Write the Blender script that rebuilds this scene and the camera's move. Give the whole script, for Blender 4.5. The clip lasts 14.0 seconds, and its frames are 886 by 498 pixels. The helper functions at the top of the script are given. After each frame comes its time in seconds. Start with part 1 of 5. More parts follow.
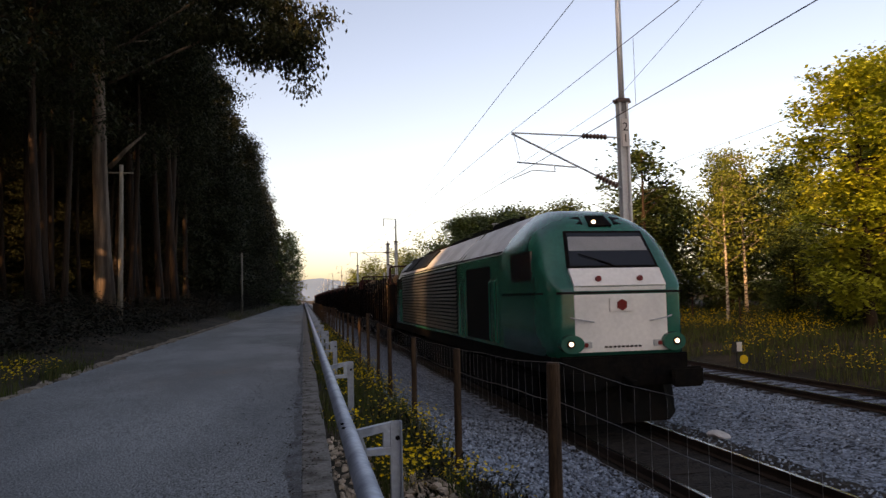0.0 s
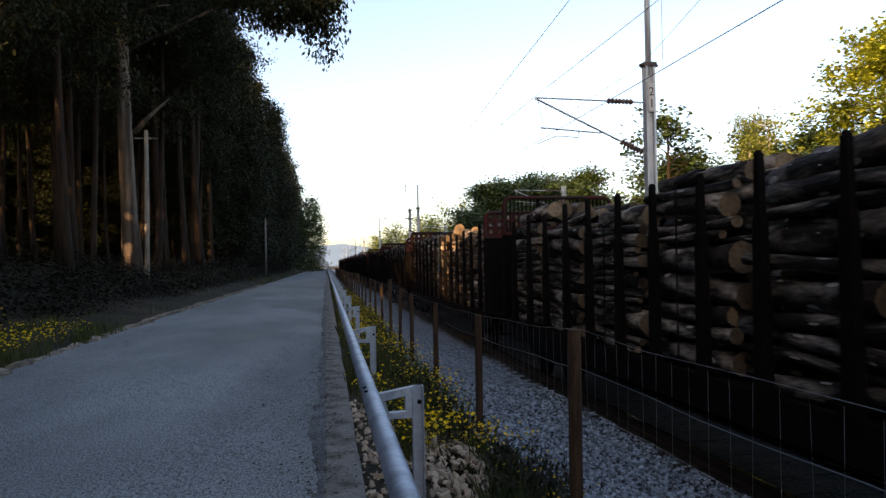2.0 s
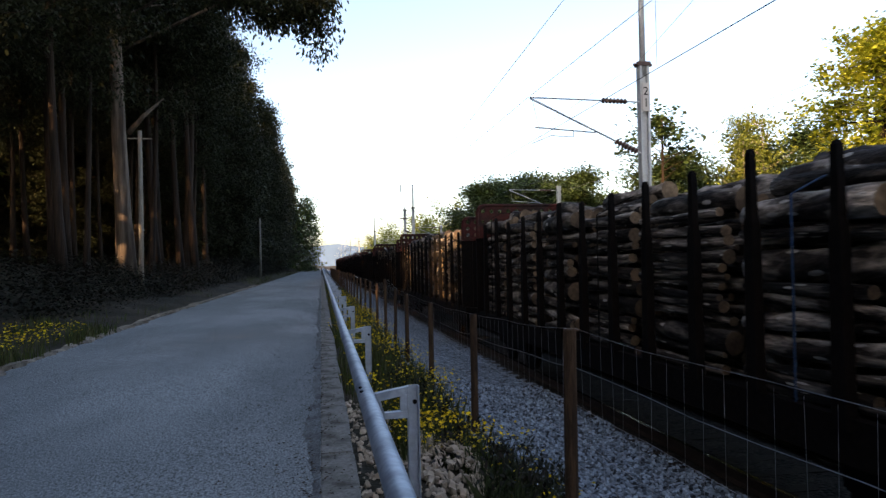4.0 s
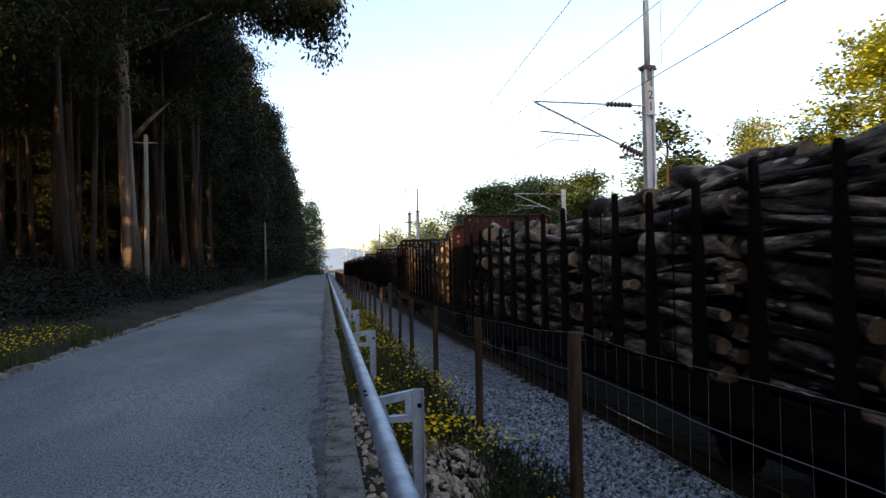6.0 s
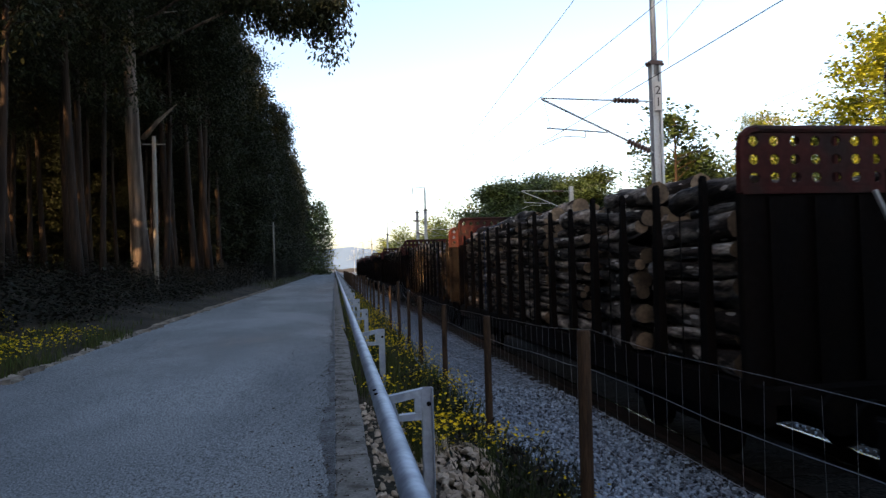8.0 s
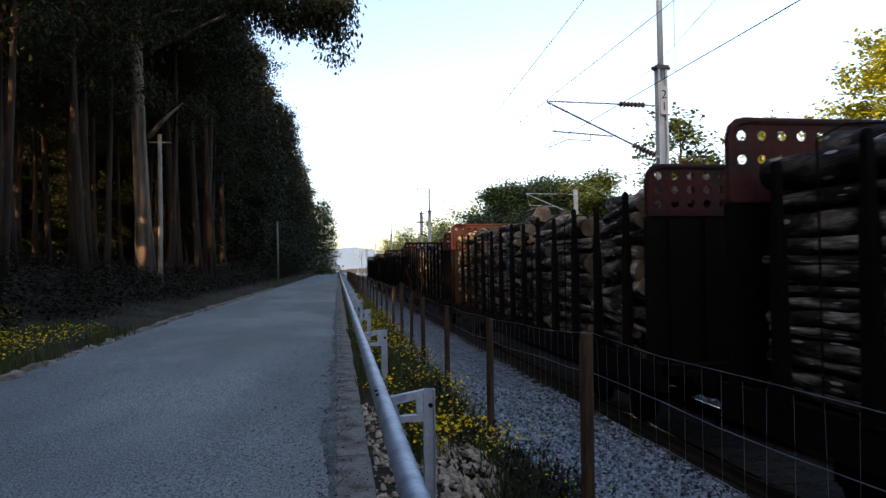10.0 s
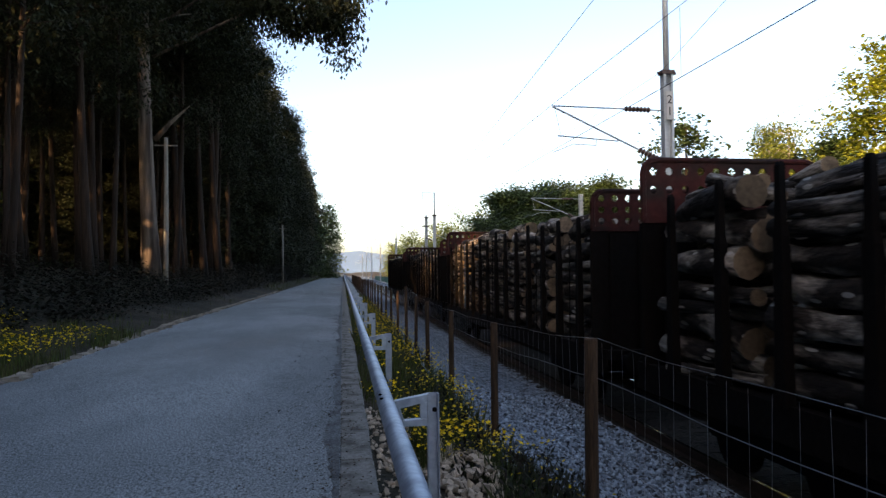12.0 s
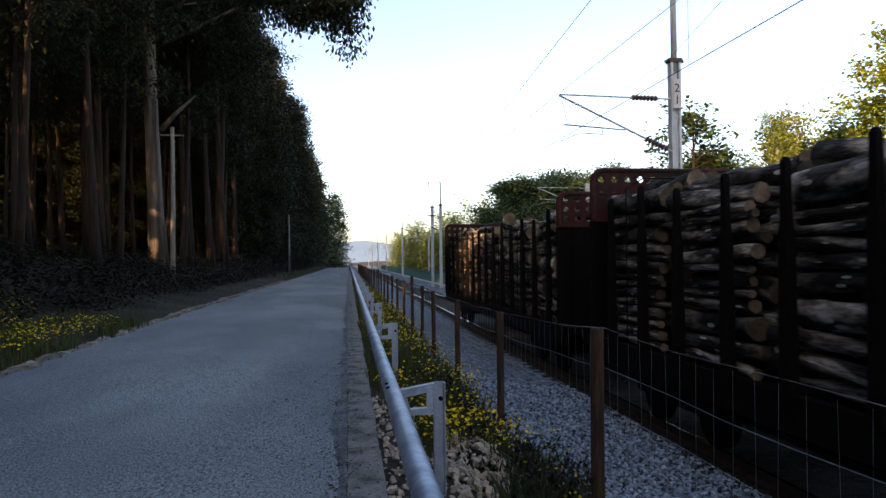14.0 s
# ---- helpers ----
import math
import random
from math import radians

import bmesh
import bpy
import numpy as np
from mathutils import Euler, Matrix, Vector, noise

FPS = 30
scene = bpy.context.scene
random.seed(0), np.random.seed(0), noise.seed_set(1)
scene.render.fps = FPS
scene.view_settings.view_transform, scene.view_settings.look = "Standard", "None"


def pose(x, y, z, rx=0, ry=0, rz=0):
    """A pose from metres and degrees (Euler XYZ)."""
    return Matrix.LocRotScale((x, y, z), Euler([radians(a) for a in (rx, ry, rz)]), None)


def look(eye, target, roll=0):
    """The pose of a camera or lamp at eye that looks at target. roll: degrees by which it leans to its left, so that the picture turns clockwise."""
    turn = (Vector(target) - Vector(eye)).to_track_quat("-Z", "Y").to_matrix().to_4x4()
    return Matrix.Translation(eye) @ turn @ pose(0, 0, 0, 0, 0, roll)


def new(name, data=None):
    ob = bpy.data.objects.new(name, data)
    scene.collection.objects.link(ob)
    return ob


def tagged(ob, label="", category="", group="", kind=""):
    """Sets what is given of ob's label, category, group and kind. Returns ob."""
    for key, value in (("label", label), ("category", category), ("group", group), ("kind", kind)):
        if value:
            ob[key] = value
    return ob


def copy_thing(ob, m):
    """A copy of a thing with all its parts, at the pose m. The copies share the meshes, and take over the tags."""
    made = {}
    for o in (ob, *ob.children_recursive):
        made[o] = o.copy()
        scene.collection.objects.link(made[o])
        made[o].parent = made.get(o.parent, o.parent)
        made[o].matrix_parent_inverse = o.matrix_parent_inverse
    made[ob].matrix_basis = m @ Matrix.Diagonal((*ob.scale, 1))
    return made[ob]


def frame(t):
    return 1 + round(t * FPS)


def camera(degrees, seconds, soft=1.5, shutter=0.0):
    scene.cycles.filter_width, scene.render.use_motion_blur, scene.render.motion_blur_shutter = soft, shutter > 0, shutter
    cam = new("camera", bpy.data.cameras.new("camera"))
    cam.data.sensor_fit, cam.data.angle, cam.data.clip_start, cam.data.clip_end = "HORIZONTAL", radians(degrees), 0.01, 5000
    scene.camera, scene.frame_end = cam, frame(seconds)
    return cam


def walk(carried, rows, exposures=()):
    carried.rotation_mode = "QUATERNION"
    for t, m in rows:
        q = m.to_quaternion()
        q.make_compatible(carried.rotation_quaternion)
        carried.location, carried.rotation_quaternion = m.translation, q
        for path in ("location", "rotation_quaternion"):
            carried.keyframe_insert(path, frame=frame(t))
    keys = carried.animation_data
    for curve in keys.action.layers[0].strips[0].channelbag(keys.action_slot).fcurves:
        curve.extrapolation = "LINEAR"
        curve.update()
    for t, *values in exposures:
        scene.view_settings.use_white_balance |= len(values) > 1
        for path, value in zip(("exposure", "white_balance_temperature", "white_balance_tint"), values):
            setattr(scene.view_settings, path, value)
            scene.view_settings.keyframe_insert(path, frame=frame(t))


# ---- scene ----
H_EYE = 2.6          # eye above the rail tops (z = 0)
X_TRACK = 5.85       # centre line of the near track
X_TRACK2 = 13.3      # centre line of the far track
Z_ROAD = 1.0
SPEED = 18.2

cam = camera(65.0, 14.0, soft=1.45, shutter=0.07)
# seconds, pitch, roll, yaw of the camera, which stands on the road
ROWS = [
    (0.0, 3.90, 1.30, -11.33),
    (0.1, 4.05, 1.19, -12.14),
    (0.2, 4.19, 1.07, -12.00),
    (0.3, 4.14, 0.95, -11.89),
    (0.4, 3.72, 0.83, -11.83),
    (0.5, 3.31, 0.71, -11.76),
    (0.6, 2.61, 0.91, -11.51),
    (0.7, 2.17, 1.11, -11.21),
    (0.8, 1.22, 1.32, -10.58),
    (0.9, 1.12, 1.52, -9.96),
    (1.0, 1.09, 1.72, -9.16),
    (1.1, 1.06, 1.60, -8.80),
    (1.2, 1.21, 1.49, -8.68),
    (1.3, 1.29, 1.38, -8.61),
    (1.5, 1.18, 1.15, -8.85),
    (2.0, 1.16, 0.94, -9.53),
    (2.5, 0.99, 0.63, -9.70),
    (3.0, 0.94, 0.72, -9.84),
    (5.5, 1.53, 1.48, -9.78),
    (6.0, 1.45, 1.08, -9.55),
    (6.5, 1.41, 1.43, -9.29),
    (7.0, 1.49, 1.54, -9.13),
    (7.5, 1.41, 1.40, -8.95),
    (8.0, 1.32, 1.64, -8.88),
    (10.5, 1.54, 0.76, -8.54),
    (11.0, 1.68, 0.77, -8.50),
    (11.5, 1.78, 0.41, -8.31),
    (12.0, 1.80, 0.59, -8.21),
    (12.5, 1.90, 0.69, -8.07),
    (13.0, 1.71, 0.66, -7.87),
    (13.5, 1.38, 0.85, -7.79),
    (14.0, 0.94, 0.61, -7.71),
]
EXPOSURES = [(0.0, 1.22, 9300, 26), (0.4, 1.22, 9300, 25), (1.0, 1.4, 8500, 21), (1.5, 1.55, 8000, 18), (3.0, 1.78, 7500, 16), (14.0, 1.75, 7300, 16)]
walk(cam, [(t, pose(0, 0, H_EYE, 90 + p, r, y)) for t, p, r, y in ROWS], EXPOSURES)

# ---- light ----
SUN_EL, SUN_AZ = radians(18), radians(-136)   # azimuth from north (+y), clockwise
world = bpy.data.worlds.new("sky")
scene.world = world
world.use_nodes = True
wn = world.node_tree.nodes
sky = wn.new("ShaderNodeTexSky")
sky.sky_type = "NISHITA"
sky.sun_disc = False
sky.sun_elevation, sky.sun_rotation = SUN_EL, SUN_AZ
sky.air_density, sky.dust_density, sky.ozone_density = 0.85, 2.0, 1.0
wn["Background"].inputs["Strength"].default_value = 0.14
world.node_tree.links.new(sky.outputs["Color"], wn["Background"].inputs["Color"])
sun_data = bpy.data.lights.new("sun", "SUN")
sun_data.energy, sun_data.angle, sun_data.color = 5.0, radians(0.6), (1.0, 0.66, 0.36)
sun = new("sun", sun_data)
to_sun = Vector((math.sin(SUN_AZ) * math.cos(SUN_EL), math.cos(SUN_AZ) * math.cos(SUN_EL), math.sin(SUN_EL)))
sun.matrix_world = look(to_sun * 100, (0, 0, 0))


# ---- materials ----
def mat(name, base, rough=0.8, metal=0.0, var=0.25, scale=3.0, fine=40.0, bump=0.3, second=None, mix=(0.45, 0.6),
        spots=None, random_hue=0.0, island=False, stretch=(1, 1, 1), bump_dist=0.02, transl=0.0, spec=0.2):
    """A surface with variation at two scales, optional second colour in patches, and fine relief."""
    m = bpy.data.materials.new(name)
    m.use_nodes = True
    nt, nodes = m.node_tree, m.node_tree.nodes
    link = nt.links.new
    bsdf = nodes["Principled BSDF"]
    bsdf.inputs["Roughness"].default_value = rough
    bsdf.inputs["Metallic"].default_value = metal
    bsdf.inputs["Specular IOR Level"].default_value = spec
    co = nodes.new("ShaderNodeTexCoord")
    mp = nodes.new("ShaderNodeMapping")
    mp.inputs["Scale"].default_value = stretch
    link(co.outputs["Object"], mp.inputs["Vector"])
    big = nodes.new("ShaderNodeTexNoise")
    big.inputs["Scale"].default_value = scale
    big.inputs["Detail"].default_value = 6
    small = nodes.new("ShaderNodeTexNoise")
    small.inputs["Scale"].default_value = fine
    small.inputs["Detail"].default_value = 5
    for n in (big, small):
        link(mp.outputs["Vector"], n.inputs["Vector"])
    ramp = nodes.new("ShaderNodeValToRGB")
    ramp.color_ramp.elements[0].position, ramp.color_ramp.elements[1].position = mix
    ramp.color_ramp.elements[0].color = (*base, 1)
    ramp.color_ramp.elements[1].color = (*(second or [c * (1 - var) for c in base]), 1)
    link(big.outputs["Fac"], ramp.inputs["Fac"])
    hsv = nodes.new("ShaderNodeHueSaturation")
    link(ramp.outputs["Color"], hsv.inputs["Color"])
    mr = nodes.new("ShaderNodeMapRange")
    mr.inputs["From Min"].default_value, mr.inputs["From Max"].default_value = 0.25, 0.75
    mr.inputs["To Min"].default_value, mr.inputs["To Max"].default_value = 1 - var, 1 + var
    link(small.outputs["Fac"], mr.inputs["Value"])
    val = mr.outputs["Result"]
    if random_hue:
        if island:
            src = nodes.new("ShaderNodeNewGeometry").outputs["Random Per Island"]
        else:
            src = nodes.new("ShaderNodeObjectInfo").outputs["Random"]
        r2 = nodes.new("ShaderNodeMapRange")
        r2.inputs["To Min"].default_value, r2.inputs["To Max"].default_value = 1 - random_hue, 1 + random_hue
        link(src, r2.inputs["Value"])
        mul = nodes.new("ShaderNodeMath")
        mul.operation = "MULTIPLY"
        link(val, mul.inputs[0])
        link(r2.outputs["Result"], mul.inputs[1])
        val = mul.outputs["Value"]
    link(val, hsv.inputs["Value"])
    color = hsv.outputs["Color"]
    if spots:
        sc, thr, col = spots
        vor = nodes.new("ShaderNodeTexVoronoi")
        vor.inputs["Scale"].default_value = sc
        link(mp.outputs["Vector"], vor.inputs["Vector"])
        lt = nodes.new("ShaderNodeMath")
        lt.operation = "LESS_THAN"
        lt.inputs[1].default_value = thr
        link(vor.outputs["Distance"], lt.inputs[0])
        mx = nodes.new("ShaderNodeMix")
        mx.data_type = "RGBA"
        link(lt.outputs["Value"], mx.inputs["Factor"])
        link(color, mx.inputs["A"])
        mx.inputs["B"].default_value = (*col, 1)
        color = mx.outputs["Result"]
    link(color, bsdf.inputs["Base Color"])
    if bump:
        bp = nodes.new("ShaderNodeBump")
        bp.inputs["Strength"].default_value = bump
        bp.inputs["Distance"].default_value = bump_dist
        link(small.outputs["Fac"], bp.inputs["Height"])
        link(bp.outputs["Normal"], bsdf.inputs["Normal"])
    if transl:
        tr = nodes.new("ShaderNodeBsdfTranslucent")
        link(color, tr.inputs["Color"])
        ms = nodes.new("ShaderNodeMixShader")
        ms.inputs["Fac"].default_value = transl
        link(bsdf.outputs["BSDF"], ms.inputs[1])
        link(tr.outputs["BSDF"], ms.inputs[2])
        link(ms.outputs["Shader"], nodes["Material Output"].inputs["Surface"])
    return m


def glow(name, color, strength):
    m = bpy.data.materials.new(name)
    m.use_nodes = True
    b = m.node_tree.nodes["Principled BSDF"]
    b.inputs["Base Color"].default_value = (*color, 1)
    b.inputs["Emission Color"].default_value = (*color, 1)
    b.inputs["Emission Strength"].default_value = strength
    return m


def stony(name, colors, scale, bump=1.0, dist=0.03, rough=0.9):
    """Loose stones: each cell of its own grey, with relief."""
    m = bpy.data.materials.new(name)
    m.use_nodes = True
    nt, nodes = m.node_tree, m.node_tree.nodes
    link = nt.links.new
    bsdf = nodes["Principled BSDF"]
    bsdf.inputs["Roughness"].default_value = rough
    bsdf.inputs["Specular IOR Level"].default_value = 0.2
    co = nodes.new("ShaderNodeTexCoord")
    vor = nodes.new("ShaderNodeTexVoronoi")
    vor.inputs["Scale"].default_value = scale
    link(co.outputs["Object"], vor.inputs["Vector"])
    ramp = nodes.new("ShaderNodeValToRGB")
    ramp.color_ramp.elements[0].color = (*colors[0], 1)
    ramp.color_ramp.elements[1].color = (*colors[1], 1)
    sep = nodes.new("ShaderNodeSeparateColor")
    link(vor.outputs["Color"], sep.inputs["Color"])
    link(sep.outputs["Red"], ramp.inputs["Fac"])
    big = nodes.new("ShaderNodeTexNoise")
    big.inputs["Scale"].default_value = 0.8
    link(co.outputs["Object"], big.inputs["Vector"])
    mr = nodes.new("ShaderNodeMapRange")
    mr.inputs["To Min"].default_value, mr.inputs["To Max"].default_value = 0.7, 1.3
    link(big.outputs["Fac"], mr.inputs["Value"])
    hsv = nodes.new("ShaderNodeHueSaturation")
    link(ramp.outputs["Color"], hsv.inputs["Color"])
    link(mr.outputs["Result"], hsv.inputs["Value"])
    link(hsv.outputs["Color"], bsdf.inputs["Base Color"])
    bp = nodes.new("ShaderNodeBump")
    bp.inputs["Strength"].default_value, bp.inputs["Distance"].default_value = bump, dist
    bp.invert = True
    link(vor.outputs["Distance"], bp.inputs["Height"])
    link(bp.outputs["Normal"], bsdf.inputs["Normal"])
    return m


ASPHALT = mat("asphalt", (0.126, 0.143, 0.149), 0.88, var=0.95, scale=0.4, fine=42, bump=1.0, second=(0.2, 0.221, 0.228), mix=(0.4, 0.64), bump_dist=0.014, spots=(70, 0.27, (0.31, 0.345, 0.365)), stretch=(1.3, 0.7, 1))
CONCRETE = mat("concrete", (0.2, 0.195, 0.18), 0.9, var=0.35, scale=2.5, fine=30, bump=0.6, second=(0.075, 0.072, 0.06))
PALE_CONCRETE = mat("pale_concrete", (0.5, 0.5, 0.48), 0.85, var=0.15, scale=1.5, fine=30)
EARTH = mat("earth", (0.02, 0.019, 0.012), 0.95, var=0.4, scale=0.5, fine=9, bump=1.0, second=(0.045, 0.034, 0.023), bump_dist=0.08)
BALLAST = stony("ballast", ((0.008, 0.01, 0.012), (0.25, 0.31, 0.375)), 17)
# brown track stones, darkened further to carry the shade under the train
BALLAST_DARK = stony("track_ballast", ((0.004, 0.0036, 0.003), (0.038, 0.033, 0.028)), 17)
STONE = mat("ballast_stone", (0.185, 0.235, 0.29), 0.9, var=0.25, fine=25, random_hue=0.9, island=True, bump=0.4)
EDGE_STONE = mat("edge_stone", (0.24, 0.205, 0.165), 0.9, var=0.35, fine=14, scale=5, random_hue=0.35, bump=0.6)
RUBBLE = mat("rubble", (0.42, 0.345, 0.265), 0.9, var=0.25, fine=14, scale=5, random_hue=0.35, island=True, bump=0.6)
GALV = mat("galvanised_steel", (0.31, 0.37, 0.45), 0.5, metal=0.5, var=0.2, scale=4, fine=22, bump=0.02, second=(0.21, 0.26, 0.32))
STEEL = mat("mast_steel", (0.42, 0.45, 0.47), 0.5, metal=0.3, var=0.12, scale=1.2, fine=18, bump=0.05)
WIRE = mat("wire", (0.10, 0.10, 0.105), 0.5, metal=0.6, bump=0)
FENCE_WIRE = mat("fence_wire", (0.34, 0.36, 0.4), 0.4, metal=0.8, bump=0)
INSUL = mat("insulator_brown", (0.075, 0.05, 0.045), 0.3, bump=0)
RAIL_STEEL = mat("rail_steel", (0.035, 0.023, 0.017), 0.75, metal=0.2, var=0.3, bump=0.2)
RAIL_TOP = mat("rail_top", (0.6, 0.6, 0.6), 0.22, metal=1.0, bump=0)
SLEEPER = mat("sleeper", (0.03, 0.025, 0.021), 0.9, var=0.3)
POST_WOOD = mat("post_wood", (0.06, 0.036, 0.021), 0.85, var=0.35, scale=5, fine=30, second=(0.032, 0.02, 0.013), stretch=(4, 4, 0.5), bump=0.6)
POLE_WOOD = mat("pole_wood", (0.24, 0.22, 0.19), 0.85, var=0.3, fine=20, stretch=(4, 4, 0.4), bump=0.5)
BARK = mat("eucalyptus_bark", (0.034, 0.021, 0.0145), 0.9, var=0.35, scale=1.3, fine=7, second=(0.011, 0.0078, 0.006), stretch=(2.5, 2.5, 0.22), bump=0.8, mix=(0.4, 0.62), bump_dist=0.05)
PALE_BARK = mat("smooth_pale_bark", (0.16, 0.125, 0.1), 0.8, var=0.3, scale=1.0, fine=6, second=(0.05, 0.036, 0.028), stretch=(2.5, 2.5, 0.25), bump=0.6, mix=(0.42, 0.62), bump_dist=0.04)
BIRCH_BARK = mat("birch_bark", (0.34, 0.31, 0.27), 0.8, var=0.2, scale=4, fine=14, second=(0.07, 0.058, 0.046), stretch=(1, 1, 3), mix=(0.46, 0.58))
EUC_LEAF = mat("eucalyptus_leaf", (0.02, 0.027, 0.012), 0.6, var=0.3, random_hue=0.5, island=True, bump=0, transl=0.2, second=(0.03, 0.032, 0.014))
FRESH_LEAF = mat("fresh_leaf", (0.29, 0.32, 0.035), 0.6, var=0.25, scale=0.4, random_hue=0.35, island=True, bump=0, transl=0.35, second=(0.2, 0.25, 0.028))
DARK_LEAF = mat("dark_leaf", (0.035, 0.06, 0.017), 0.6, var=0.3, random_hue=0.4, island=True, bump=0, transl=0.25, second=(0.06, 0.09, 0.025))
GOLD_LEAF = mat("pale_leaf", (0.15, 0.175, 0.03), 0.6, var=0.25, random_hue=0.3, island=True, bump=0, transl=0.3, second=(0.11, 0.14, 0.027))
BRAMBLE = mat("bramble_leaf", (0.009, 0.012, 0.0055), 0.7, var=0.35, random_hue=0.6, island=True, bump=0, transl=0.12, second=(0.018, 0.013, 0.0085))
DEBRIS = mat("leaf_debris", (0.06, 0.042, 0.028), 0.9, var=0.3, random_hue=0.6, island=True, bump=0)
GRASS = mat("grass_blade", (0.045, 0.066, 0.016), 0.7, var=0.3, random_hue=0.5, island=True, bump=0, transl=0.2, second=(0.075, 0.073, 0.028))
WEED = mat("weed_blade", (0.026, 0.042, 0.014), 0.7, var=0.3, random_hue=0.5, island=True, bump=0, transl=0.2, second=(0.045, 0.05, 0.022))
PETAL = mat("yellow_petal", (0.8, 0.55, 0.01), 0.6, var=0.15, random_hue=0.25, island=True, bump=0, transl=0.25)
GREEN = mat("loco_green", (0.0035, 0.108, 0.077), 0.26, var=0.12, scale=0.7, fine=9, bump=0.02, second=(0.003, 0.085, 0.06), spec=0.6)
WHITE = mat("loco_white", (0.72, 0.72, 0.7), 0.42, var=0.08, scale=0.9, fine=12, bump=0.03, second=(0.62, 0.63, 0.62))
ROOF = mat("loco_roof", (0.46, 0.49, 0.50), 0.5, var=0.12, scale=0.8, fine=8, bump=0.04, second=(0.34, 0.36, 0.37))
BLACK = mat("black_underframe", (0.005, 0.005, 0.005), 0.8, var=0.4, fine=12, second=(0.008, 0.007, 0.006), spec=0.04)
GRILLE = mat("dark_grille", (0.008, 0.0085, 0.0085), 0.7, var=0.2, spec=0.06)
LOUVRE = mat("louvre_grey", (0.034, 0.035, 0.034), 0.45, var=0.3, scale=1.0, second=(0.022, 0.024, 0.022))
RED_PLATE = mat("dark_red", (0.16, 0.012, 0.012), 0.35, var=0.15, bump=0)
WAGON_RED = mat("wagon_red", (0.042, 0.0078, 0.006), 0.75, var=0.4, scale=1.5, fine=12, second=(0.017, 0.009, 0.0075), random_hue=0.3)
WAGON_DARK = mat("wagon_dark", (0.006, 0.0045, 0.004), 0.75, var=0.4, scale=1.5, fine=12, second=(0.005, 0.0045, 0.0045), spec=0.04)
LOG_BARK = mat("log_bark", (0.22, 0.19, 0.16), 0.9, var=0.7, scale=3.6, fine=17, second=(0.014, 0.0105, 0.0085), mix=(0.38, 0.54), random_hue=0.75, stretch=(1.3, 0.3, 1.3), bump=1.0, bump_dist=0.04, spots=(6, 0.2, (0.36, 0.335, 0.3)))
LOG_END = mat("log_end", (0.15, 0.108, 0.07), 0.85, var=0.3, scale=4, fine=22, second=(0.07, 0.05, 0.034), random_hue=0.5)
STRAP = mat("blue_strap", (0.02, 0.05, 0.11), 0.6, bump=0)
LAMP = glow("headlamp", (1.0, 0.84, 0.58), 2.2)
SIGN_WHITE = mat("sign_white", (0.45, 0.45, 0.44), 0.5, var=0.06, bump=0)
SIGN_BLACK = mat("sign_black", (0.02, 0.02, 0.02), 0.5, bump=0)
SIGN_YELLOW = mat("sign_yellow", (0.6, 0.4, 0.02), 0.5, bump=0)
GREEN_FENCE = mat("green_mesh_panel", (0.10, 0.22, 0.19), 0.6, var=0.15)
# blue base colour carries the distance haze; the air itself is clear
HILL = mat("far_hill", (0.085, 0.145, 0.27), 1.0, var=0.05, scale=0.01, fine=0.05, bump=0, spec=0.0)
GRIT = mat("gutter_grit", (0.09, 0.097, 0.1), 0.95, var=0.7, scale=4, fine=45, bump=1.0, second=(0.13, 0.143, 0.15), mix=(0.42, 0.6))
SAND = mat("sandy_track", (0.33, 0.27, 0.2), 0.95, var=0.25, scale=0.6, fine=6)
GLASS = bpy.data.materials.new("cab_glass")
GLASS.use_nodes = True
gb = GLASS.node_tree.nodes["Principled BSDF"]
gb.inputs["Base Color"].default_value = (0.014, 0.017, 0.022, 1)
gb.inputs["Roughness"].default_value = 0.08
gb.inputs["Specular IOR Level"].default_value = 0.35


# ---- mesh helpers ----
def mesh_of(name, bm, *mats):
    me = bpy.data.meshes.new(name)
    bm.normal_update()
    bm.to_mesh(me)
    bm.free()
    for m in mats:
        me.materials.append(m)
    return me


def part(name, bm, material, parent, label="", smooth=False):
    me = mesh_of(name, bm, *(material if isinstance(material, (list, tuple)) else (material,)))
    if smooth:
        me.shade_smooth()
    ob = new(name, me)
    ob.parent = parent
    if label:
        ob["label"] = label
    return ob


def thing(name, label, category, bm=None, material=None, group="", kind="", smooth=False):
    if bm is None:
        ob = new(name)
        ob.empty_display_size = 0.3
    else:
        me = mesh_of(name, bm, *(material if isinstance(material, (list, tuple)) else (material,)))
        if smooth:
            me.shade_smooth()
        ob = new(name, me)
    return tagged(ob, label, category, group, kind)


def raw_mesh(name, verts, faces, material, smooth=False):
    me = bpy.data.meshes.new(name)
    me.from_pydata([tuple(map(float, v)) for v in verts], [], faces)
    for m in (material if isinstance(material, (list, tuple)) else (material,)):
        me.materials.append(m)
    if smooth:
        me.shade_smooth()
    return me


def box(bm, x0, x1, y0, y1, z0, z1, bevel=0.0):
    r = bmesh.ops.create_cube(bm, size=1.0, matrix=Matrix.LocRotScale(((x0 + x1) / 2, (y0 + y1) / 2, (z0 + z1) / 2), None, (x1 - x0, y1 - y0, z1 - z0)))
    if bevel:
        bmesh.ops.bevel(bm, geom=list({e for v in r["verts"] for e in v.link_edges}), offset=bevel, segments=2, affect="EDGES")
    return bm


